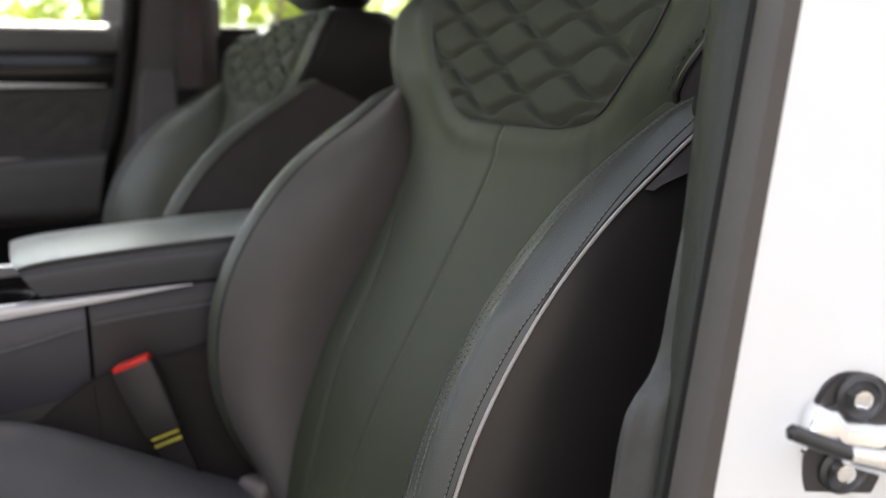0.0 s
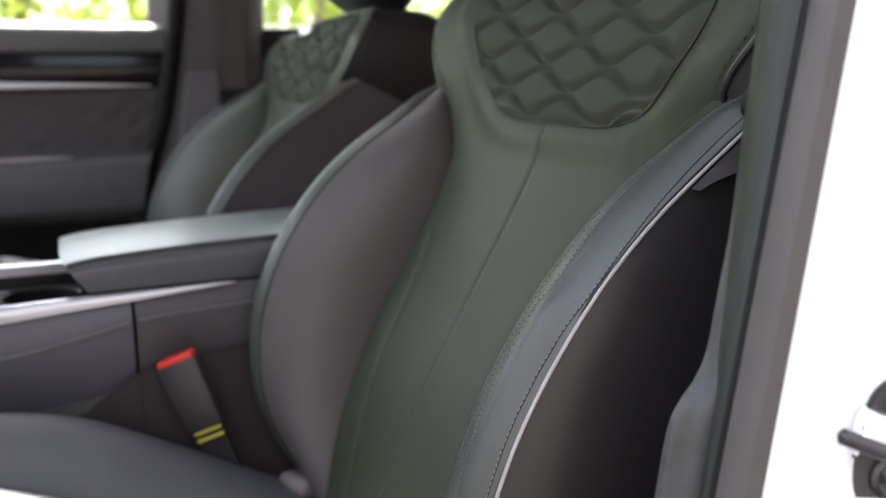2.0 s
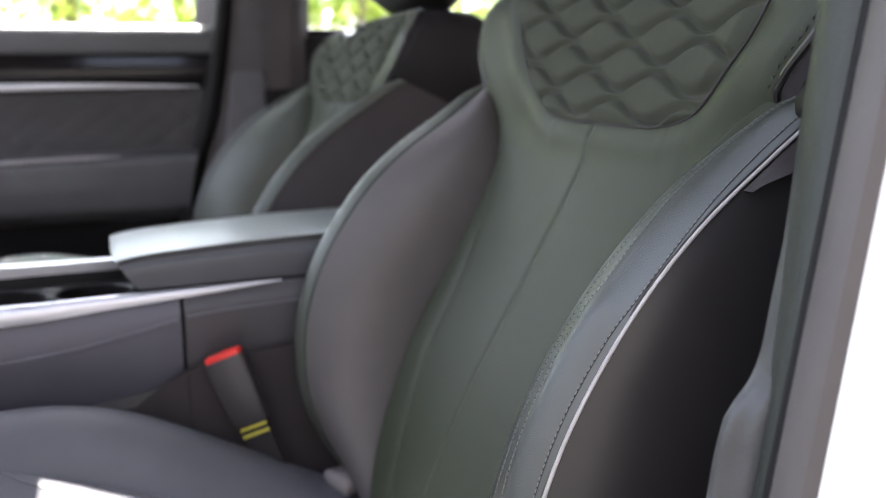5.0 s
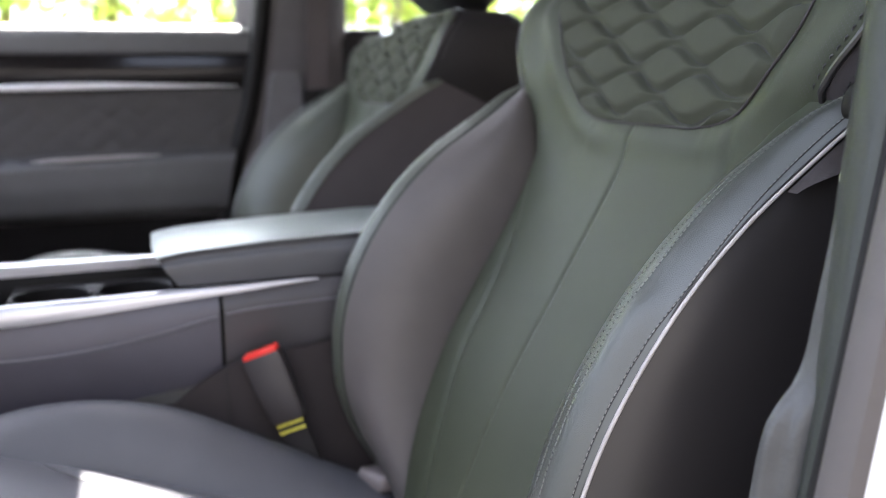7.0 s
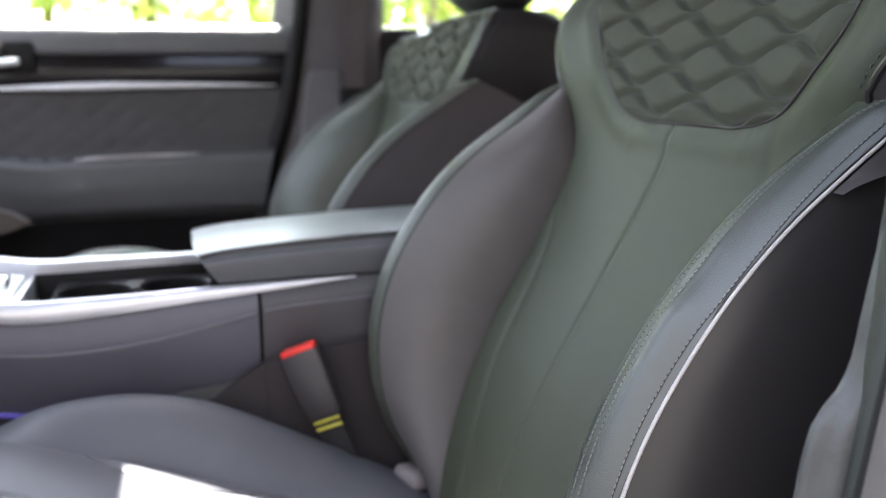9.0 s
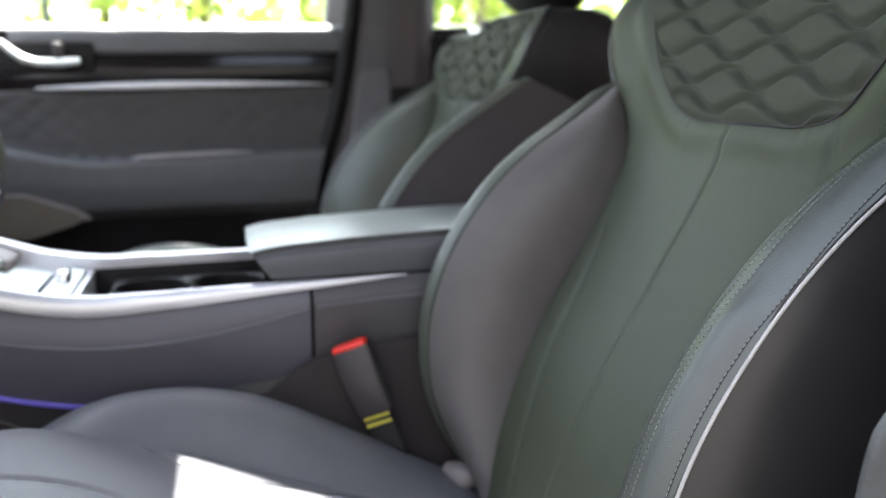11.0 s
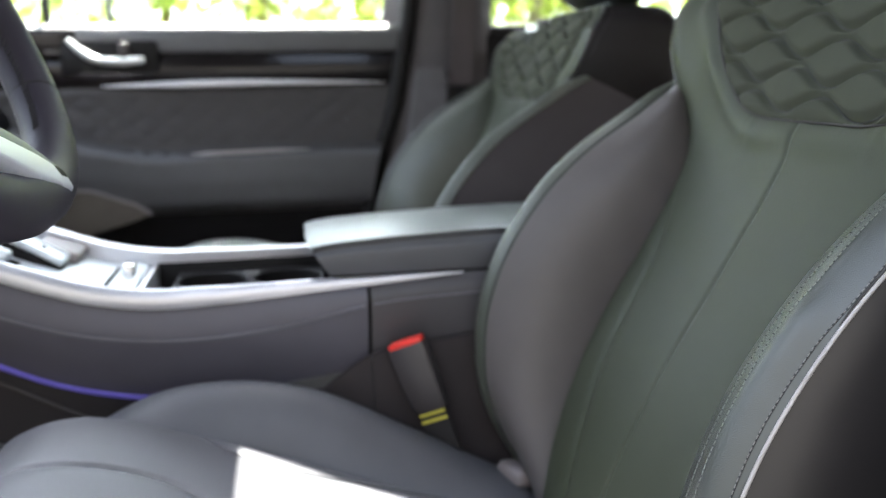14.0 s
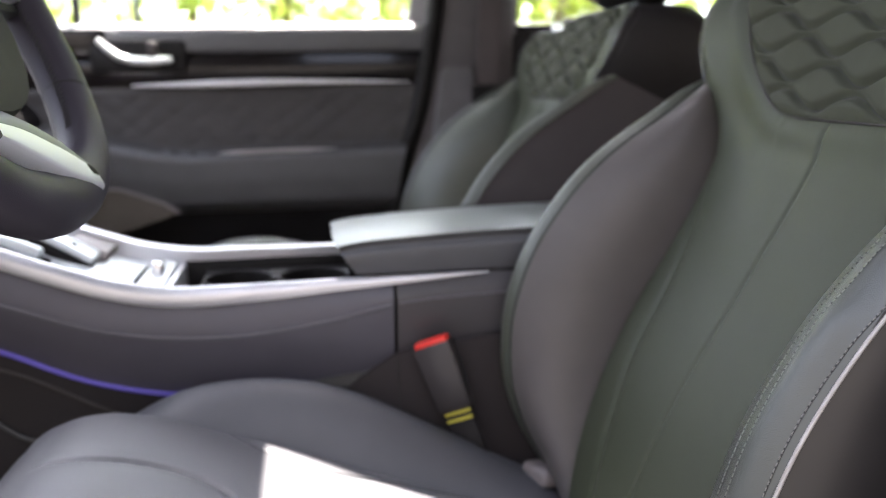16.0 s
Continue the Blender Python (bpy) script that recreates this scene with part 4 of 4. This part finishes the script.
rg = part("window_pane", box((-0.44, 0.015, 0.83), (0.6, 0.019, 1.17)), GLASS, rear_door)
rg.visible_shadow = False
part("sill_trim", box((-0.47, -0.022, 0.80), (-0.362, 0.018, 0.838), 0.004), PLASTIC, rear_door)
part("sill_trim", box((-0.332, -0.022, 0.80), (0.6, 0.018, 0.852), 0.004), PLASTIC, rear_door)
part("outer_skin", box((-0.42, 0.04, 0.0), (0.6, 0.06, 0.82), 0.01), WHITE_PAINT, rear_door)

# ---- near door jamb ----
JZ = [0.45, 0.70, 0.86, 0.94, 1.0, 1.05, 1.10, 1.15, 1.2, 1.3, 1.45, 1.62]


def jamb_x(z, x, lean=0.145):
    """A place on the pillar, which leans back as it rises; x is taken at 1.10 m."""
    return x + lean * (z - 1.10)


def jamb(cols, zs=JZ):
    return loft([[Vector((jamb_x(z, x, lean), y, z)) for x, y, lean in cols] for z in zs])


NEARER = Matrix.Translation((0.0601, -0.6612, 1.1908)) @ Matrix.Scale(0.93, 4) @ Matrix.Translation((-0.0601, 0.6612, -1.1908))   # the door opening stands this much closer


def nearer(bm):
    bm.transform(NEARER)
    return bm


jamb_trim = part("trim_near_pillar", nearer(jamb([(0.95, -0.22, 0.10), (0.56, -0.235, 0.10), (0.46, -0.275, 0.10), (0.40, -0.300, 0.10), (0.3695, -0.316, 0.10), (0.3632, -0.325, 0.105), (0.3595, -0.331, 0.115), (0.3572, -0.339, 0.14), (0.3568, -0.343, 0.155), (0.3585, -0.3462, 0.165)])), JAMB_TRIM)
tagged(jamb_trim, "grey grained plastic trim of the near pillar", "pillar", kind="structure")
FLARE = spline([(0.45, 0.06), (0.86, 0.030), (0.977, 0.0193), (1.011, 0.018), (1.020, 0.0162), (1.028, 0.0115), (1.036, 0.005), (1.05, 0.0005), (1.07, -0.0005), (1.12, -0.003)])
flare = part("trim_flare", nearer(sheet(lambda k, z: Vector((jamb_x(z, 0.3612, 0.135) - FLARE(z) * (math.cos(math.pi / 2 * k) + 0.16 * math.sin(3 * math.pi * k) * k) - 0.001 * k, -0.322 - 0.016 * k, z)), span(0, 1, 10), span(0.45, 1.12, 80))), PLASTIC_GREY)
tagged(flare, "light grey flared sill trim on the pillar", "trim", kind="structure")
seal_near = part("trim_seal_near", nearer(tube([Vector((jamb_x(z, 0.3608, 0.168), -0.3474, z)) for z in JZ], 0.0026, 8)), RUBBER)
tagged(seal_near, "black rubber door seal", "seal", kind="structure")
flange = part("trim_flange", nearer(jamb([(0.363, -0.3482, 0.168), (0.3590, -0.3500, 0.168), (0.3570, -0.356, 0.165), (0.3580, -0.362, 0.16), (0.3605, -0.3665, 0.158), (0.369, -0.3685, 0.158)])), RUBBER_GREY)
tagged(flange, "mauve-grey rubber weatherstrip", "seal", kind="structure")
body_side = part("wall_body_side", nearer(jamb([(x, y, 0.156) for x, y in ((0.3640, -0.3662), (0.40, -0.379), (0.45, -0.400), (0.475, -0.42), (0.485, -0.45), (0.49, -0.50), (0.51, -0.525), (0.55, -0.535), (1.6, -0.55))])), WHITE_PAINT)
tagged(body_side, "white painted car body beside the door opening", "car body", kind="structure")

striker = thing("door_striker", "chromed door latch striker on a dark oval plate", "latch", NEARER @ Vector((0.4155, -0.3875, 1.0125)))
sm = Matrix.Scale(0.93, 4) @ Matrix.Rotation(radians(-23), 4, "Z") @ Matrix.Rotation(radians(8), 4, "Y")   # local x runs along the panel, local -y out of it


def oval(w, h, n=32):
    return [(w * math.copysign(abs(math.cos(a)) ** 0.75, math.cos(a)), h * math.copysign(abs(math.sin(a)) ** 0.75, math.sin(a))) for a in [2 * math.pi * i / n for i in range(n)]]


part("plate", prism(oval(0.022, 0.036), 0.005, 0.0012, sm @ pose(0, 0, 0, 90, 0, 0)), BUCKLE_GREY, striker, "dark oval base plate")
for z in (-0.0138, 0.0242):
    bolt = part("bolt", loft([[sm @ Vector((r * math.cos(a), y, z + r * math.sin(a))) for a in [2 * math.pi * i / 24 for i in range(24)]] for y, r in ((-0.004, 0.0125), (-0.007, 0.012), (-0.0085, 0.0095), (-0.0065, 0.0075), (-0.006, 0.001))], closed=True, caps=True), DARK_STEEL, striker)
    part("bolt_core", loft([[sm @ Vector((r * math.cos(a), y, z + r * math.sin(a))) for a in [2 * math.pi * i / 12 for i in range(12)]] for y, r in ((-0.006, 0.0050), (-0.010, 0.0047), (-0.0105, 0.003))], closed=True, caps=True), CHROME, bolt)
part("loop", tube([sm @ Vector(q) for q in ((0.017, -0.003, 0.003), (0.017, -0.022, 0.003), (0.012, -0.029, 0.003), (0.003, -0.031, 0.004), (-0.0175, -0.031, 0.006), (-0.030, -0.0305, 0.009), (-0.0435, -0.030, 0.0124), (-0.0445, -0.030, 0.0126))], [0.0036] * 7 + [0.0024], 12, up=(0.1, 0.1, 1)), DARK_STEEL, striker, "dark steel striker bar")
part("loop_sleeve", tube([sm @ Vector(q) for q in ((0.022, -0.005, 0.001), (0.021, -0.026, 0.002), (0.014, -0.031, 0.002), (0.003, -0.0325, 0.003), (-0.016, -0.0325, 0.005))], [0.005, 0.0058, 0.006, 0.0058, 0.0046], 12, up=(0.1, 0.1, 1)), CHROME, striker, "polished sleeve round the bar")
part("loop_shield", loft([[sm @ Vector((x, y, z + dz)) for y, z in ((-0.004, 0.001), (-0.013, 0.001), (-0.016, 0.006), (-0.014, 0.013), (-0.009, 0.018), (-0.004, 0.019))] for x, dz in ((-0.025, -0.004), (-0.022, 0.001), (-0.012, 0.001), (-0.006, -0.004), (0.010, -0.006), (0.021, -0.006))], closed=True, caps=True), CHROME, striker, "polished striker shield")

# ---- near seat belt: tongue and guide between seat and pillar ----
near_belt = thing("seat_belt", "dark seat belt guide with a bright steel tongue", "seat belt", (0.416, -0.283, 1.16))
part("guide", loft([[Vector((0.006 + r * 0.009 * math.cos(a), y, 0.016 + r * 0.010 * math.sin(a) + 0.5 * r * 0.009 * math.cos(a))) for a in [2 * math.pi * i / 20 for i in range(20)]] for y, r in ((-0.006, 0.75), (-0.003, 1.0), (0.010, 1.0), (0.012, 0.8))], closed=True, caps=True), RUBBER, near_belt)
arc = [Vector((0.010 - 0.015 * k - 0.003 * math.sin(math.pi * k), 0.004, 0.0 - 0.029 * k)) for k in span(0, 1, 12)]
part("tongue", join(tube(arc, [0.0010] * 9 + [0.0015, 0.0019, 0.0012], 8, flat=0.7), tube([q + Vector((0.006, 0.001, -0.001)) for q in arc[8:]], 0.0012, 8)), STEEL, near_belt, "bright steel belt tongue")

# ---- steering wheel ----
wheel = thing("steering_wheel", "black leather steering wheel with silver spokes", "steering wheel", (-0.222, 0.0, 1.262))
WA = Vector((-math.sin(radians(25)), 0, math.cos(radians(25))))
WN = Vector((math.cos(radians(25)), 0, math.sin(radians(25))))


def on_wheel(a, b, c=0.0):
    return Vector((0, a, 0)) + WA * b + WN * c


rim = []
for i in range(96):
    a = 2 * math.pi * i / 96
    c = on_wheel(0.193 * math.copysign(abs(math.cos(a)) ** 0.85, math.cos(a)), 0.172 * math.copysign(abs(math.sin(a)) ** 0.85, math.sin(a)))
    d = c.normalized()
    rim.append([c + d * (0.0245 * math.cos(q)) + WN * (0.020 * math.sin(q)) for q in [2 * math.pi * j / 16 for j in range(16)]])
rim_ob = part("rim", loft(rim + [rim[0]], closed=True), WHEEL_LEATHER, wheel, "dark leather rim")
for a0 in (radians(-30), radians(30), radians(150), radians(210)):
    i = int(round(a0 / (2 * math.pi) * 96)) % 96
    mid = sum(rim[i], Vector()) / 16
    part("rim_seam", loft([[mid + (q - mid) * 1.03 + d for q in rim[i]] for d in (Vector((0, 0, -0.0006)), Vector((0, 0, 0.0006)))], closed=True), THREAD_DARK, rim_ob)
bms = []
for k in range(-14, 15):   # slanted lacing on the inner side of the grips
    for half in (0.0, 0.5):
        for base in (0, 48):
            a, b = rim[(base + k) % 96], rim[(base + k + 1) % 96]
            p0 = a[8].lerp(b[8], half)
            p1 = a[7].lerp(b[7], half).lerp(p0, 0.35) + (b[7] - a[7]) * 0.5
            pm = p0.lerp(p1, 0.5) + (p0 - (sum(a, Vector()) / 16)) * 0.03
            mid = (sum(a, Vector()) / 16).lerp(sum(b, Vector()) / 16, half)
            bms.append(tube([mid + (q - mid) * 1.006 for q in (p0, pm, p1)], 0.0008, 4))
tagged(part("lacing", join(*bms), THREAD_DARK, rim_ob), kind="stuff")
part("airbag_pad", loft([[on_wheel(r * 0.121 * math.copysign(abs(math.cos(a)) ** 0.9, math.cos(a)), r * 0.108 * math.copysign(abs(math.sin(a)) ** 0.9, math.sin(a)), h) for a in [2 * math.pi * i / 32 for i in range(32)]]
                               for r, h in ((0.6, -0.09), (0.97, -0.03), (1.0, -0.010), (0.96, 0.002), (0.6, 0.006), (0.1, 0.008))], closed=True, caps=True), HUB_GREY, wheel, "grey-green airbag cover")
to_wheel = Matrix((Vector((0, 1, 0)), WA, WN)).transposed().to_4x4()
for s in (1, -1):
    part("spoke", loft([[on_wheel(s * x, y0, h), on_wheel(s * x, y1, h), on_wheel(s * x, y1, h - 0.014), on_wheel(s * x, y0, h - 0.014)] for x, y0, y1, h in ((0.06, -0.02, 0.03, 0.008), (0.12, -0.02, 0.025, 0.004), (0.185, -0.016, 0.022, 0.0))], closed=True, caps=True), PLASTIC, wheel)
    part("switch_frame", box((-0.016, -0.018, 0.0), (0.016, 0.018, 0.014), 0.004, 2, to_wheel @ pose(s * 0.125, 0.004, 0.004)), SATIN, wheel, "satin switch frame")
# lower spoke: a shoulder, its shading painted grey, that rises to a ridge, and a bright face below it
SPOKE_TOP = spline([(-0.105, -0.099), (-0.06, -0.099), (-0.02, -0.105), (0.010, -0.117), (0.034, -0.137), (0.053, -0.160)])
SPOKE_RIDGE = spline([(-0.105, -0.114), (-0.06, -0.123), (-0.02, -0.136), (0.010, -0.147), (0.034, -0.158), (0.053, -0.167)])
SPOKE_LOW = spline([(-0.105, -0.128), (-0.06, -0.148), (-0.02, -0.165), (0.010, -0.175), (0.034, -0.181), (0.048, -0.182), (0.053, -0.176)])


def spoke_row(x, upper):
    t, r, w = SPOKE_TOP(x), SPOKE_RIDGE(x), SPOKE_LOW(x)
    end = max(0.0, (x - 0.042) / 0.011) ** 2 * 0.006
    if upper:
        return [on_wheel(x, t + (r - t) * k, 0.004 + 0.016 * math.sin(math.pi / 2 * k) - end) for k in span(0, 1, 9)]
    return [on_wheel(x, r + (w - r) * k, 0.020 + 0.0015 * math.sin(math.pi * k) - 0.013 * max(0.0, (k - 0.72) / 0.28) ** 1.7 - end) for k in span(0, 1, 15)]


part("spoke_shoulder", loft([spoke_row(x, True) for x in span(-0.105, 0.053, 50)]), SPOKE_SHADED, wheel, "satin shoulder of the spoke, its shading put into a grey tone")
part("lower_spoke", loft([spoke_row(x, False) for x in span(-0.105, 0.053, 50)]), SPOKE_BRIGHT, wheel, "bright silver lower spoke trim")
part("spoke_badge", prism([(0.030, -0.158), (0.040, -0.163), (0.042, -0.169), (0.030, -0.167)], 0.002, 0.0006, to_wheel @ pose(0, 0, 0.0200)), GLOSS_BLACK, wheel)
part("column", tube([on_wheel(0, 0, -0.02), on_wheel(0, 0, -0.35)], 0.06, 16), PLASTIC, wheel)

# ---- floor, roof, dashboard and rear, closing the cabin ----
floor = part("floor", box((-1.1, -0.52, 0.40), (2.2, 1.2, 0.45)), CARPET)
tagged(floor, "dark carpeted car floor", "floor", kind="structure")
# unseen roof, added to shade the cabin except for one sun patch
def roof_piece(name, lo, hi):
    ob = part(name, box(lo, hi, 0.01), HEADLINER)
    return tagged(ob, "pale cloth headliner, unseen, round an added opening for the sun patch", "ceiling", kind="structure")


SUN_GAP = (0.031, 0.280, 0.34, 0.640)   # added roof opening that shapes the sun patch on the cushion: x from, to; y from, to
roof_piece("ceiling_front", (-0.32, -0.25, 1.62), (SUN_GAP[0], 1.2, 1.68))
roof_piece("ceiling_rear", (SUN_GAP[1], -0.25, 1.62), (2.2, 1.2, 1.68))
roof_piece("ceiling_near", (SUN_GAP[0], -0.25, 1.62), (SUN_GAP[1], SUN_GAP[2], 1.68))
far_roof = part("ceiling_far", prism([(SUN_GAP[0], SUN_GAP[3]), (SUN_GAP[1], SUN_GAP[3] - 0.013), (SUN_GAP[1], 1.2), (SUN_GAP[0], 1.2)], 0.06, 0.008, Matrix.Translation((0, 0, 1.62))), HEADLINER)
tagged(far_roof, "pale cloth headliner, unseen, round an added opening for the sun patch", "ceiling", kind="structure")
dash = part("dashboard", loft([[Vector((x, y, z)) for x, z in ((-0.55, 0.45), (-0.55, 0.80), (-0.47, 0.95), (-0.47, 1.12), (-0.55, 1.22), (-0.80, 1.26), (-1.1, 1.20), (-1.1, 0.45))] for y in (-0.45, 0.365, 1.14)], closed=True, caps=True), PLASTIC)
tagged(dash, "dark moulded dashboard", "dashboard", kind="structure")
rear = part("wall_rear", box((2.15, -0.52, 0.45), (2.2, 1.2, 1.62)), PLASTIC)
tagged(rear, "dark rear end of the cabin", "wall", kind="structure")
rear_bench = thing("rear_seat", "dark leather rear bench seat", "car seat", (1.25, 0.37, 0.45))
part("cushion", box((-0.25, -0.62, 0.05), (0.3, 0.68, 0.38), 0.06, 3), LEATHER_SIDE, rear_bench)
part("backrest", box((0.25, -0.62, 0.05), (0.45, 0.68, 0.85), 0.06, 3, pose(0, 0, 0, 0, 8, 0)), LEATHER_SIDE, rear_bench)

# ---- outside: low wall, trees, posts ----
# out-of-view wall added to hold back sky light from the near side
blocker_wall = part("wall_blocker", box((-14, -6.9, 0), (14, -6.5, 5.6), 0.03), WALL_BROWN)
tagged(blocker_wall, "plain grey-brown rendered wall, unseen, added to block side sky light", "wall", kind="structure")
low_wall = part("wall_garden", box((-30, 9.0, 0), (30, 9.3, 1.72), 0.03), WALL_PALE)
tagged(low_wall, "low pale rendered wall in full sun", "wall", kind="structure")


def tree(x, y, height, seed, leaves=1000, spread=2.0):
    rnd = random.Random(seed)
    t = thing("tree", "leafy green tree with a slim brown trunk", "tree", (x, y, 0), "trees round the car")
    lean = (rnd.uniform(-0.3, 0.3), rnd.uniform(-0.3, 0.3))
    line = [Vector((lean[0] * k * k, lean[1] * k * k, height * 0.8 * k)) for k in span(0, 1, 8)]
    bms = [tube(line, [0.14 * (1 - 0.75 * k) for k in span(0, 1, 8)], 8)]
    tips = []
    for i in range(9):
        k = rnd.uniform(0.3, 0.95)
        s = Vector((lean[0] * k * k, lean[1] * k * k, height * 0.8 * k))
        a = rnd.uniform(0, 6.28)
        e = s + Vector((math.cos(a), math.sin(a), rnd.uniform(0.2, 0.7))) * rnd.uniform(0.6, 1.0) * spread
        bms.append(tube([s, s.lerp(e, 0.5) + Vector((0, 0, 0.1)), e], [0.05, 0.03, 0.012], 6))
        tips += [e, s.lerp(e, 0.6)]
    part("trunk", join(*bms), BARK, t)
    verts, faces = [], []
    for i in range(leaves):
        c = rnd.choice(tips) + Vector((rnd.gauss(0, 0.45), rnd.gauss(0, 0.45), rnd.gauss(0, 0.38))) * (spread / 2)
        n = Vector((rnd.gauss(0, 1), rnd.gauss(0, 1), rnd.gauss(0, 1))).normalized()
        s = n.orthogonal().normalized()
        q = n.cross(s)
        L = rnd.uniform(0.07, 0.14)
        k = len(verts)
        verts += [c - s * L, c + q * L * 0.5 + n * 0.01, c + s * L, c - q * L * 0.5 + n * 0.01]
        faces.append((k, k + 1, k + 2, k + 3))
    me = bpy.data.meshes.new("crown")
    me.from_pydata(verts, [], faces)
    me.materials.append(LEAVES)
    crown = new("crown", me)
    crown.parent = t
    return t


def hedge(x0, x1, y0, y1, z0, z1, count, seed):
    rnd = random.Random(seed)
    verts, faces = [], []
    clumps = [Vector((rnd.uniform(x0, x1), rnd.uniform(y0, y1), z0 + (z1 - z0) * rnd.random() ** 1.3)) for i in range(count // 60)]
    for i in range(count):
        c = rnd.choice(clumps) + Vector((rnd.gauss(0, 0.4), rnd.gauss(0, 0.3), rnd.gauss(0, 0.28)))
        n = Vector((rnd.gauss(0, 1), rnd.gauss(0, 1), rnd.gauss(0, 1))).normalized()
        s = n.orthogonal().normalized()
        q = n.cross(s)
        L = rnd.uniform(0.05, 0.09)
        k = len(verts)
        verts += [c - s * L, c + q * L * 0.5 + n * 0.01, c + s * L, c - q * L * 0.5 + n * 0.01]
        faces.append((k, k + 1, k + 2, k + 3))
    me = bpy.data.meshes.new("undergrowth")
    me.from_pydata(verts, [], faces)
    me.materials.append(LEAVES)
    return tagged(new("undergrowth", me), "sunlit yellow-green undergrowth between the trees", "foliage", kind="stuff")


hedge(-14, 20, 10.2, 15.5, 0.2, 4.6, 110000, 5)
rng = random.Random(4)
for i in range(16):
    tree(-11 + 1.75 * i + rng.uniform(-0.6, 0.6), rng.uniform(10.5, 15), rng.uniform(4.5, 7), 10 + i)
# unseen trees added on the near side to screen the low sky
for i in range(5):
    tree(-16 + 7 * i + rng.uniform(-1, 1), rng.uniform(-26, -19), rng.uniform(5, 7), 60 + i, 1500, 2.4)
# more unseen trees ahead, added to block the low blue sky
for i in range(4):
    tree(rng.uniform(-30, -24), -9 + 5.4 * i, rng.uniform(5, 7), 80 + i, 1500, 2.4)

# dark post by the wall, white mirror outside the far window
post = thing("fence_post", "slim grey post in front of the pale wall", "post", (-1.47, 8.0, 0))
part("shaft", tube([(0, 0, 0), (0, 0, 2.15)], 0.035, 10), PLASTIC_GREY, post)
part("cap", tube([(0, 0, 2.13), (0, 0, 2.17)], 0.045, 10), RUBBER, post)
mirror = thing("door_mirror", "white door mirror outside the far window", "mirror", (-0.60, 1.38, 1.30))
part("housing", box((-0.06, -0.10, -0.02), (0.05, 0.13, 0.14), 0.03, 3), WHITE_PAINT, mirror)
part("arm", box((-0.05, -0.21, -0.04), (0.03, -0.06, 0.0), 0.012), RUBBER, mirror)
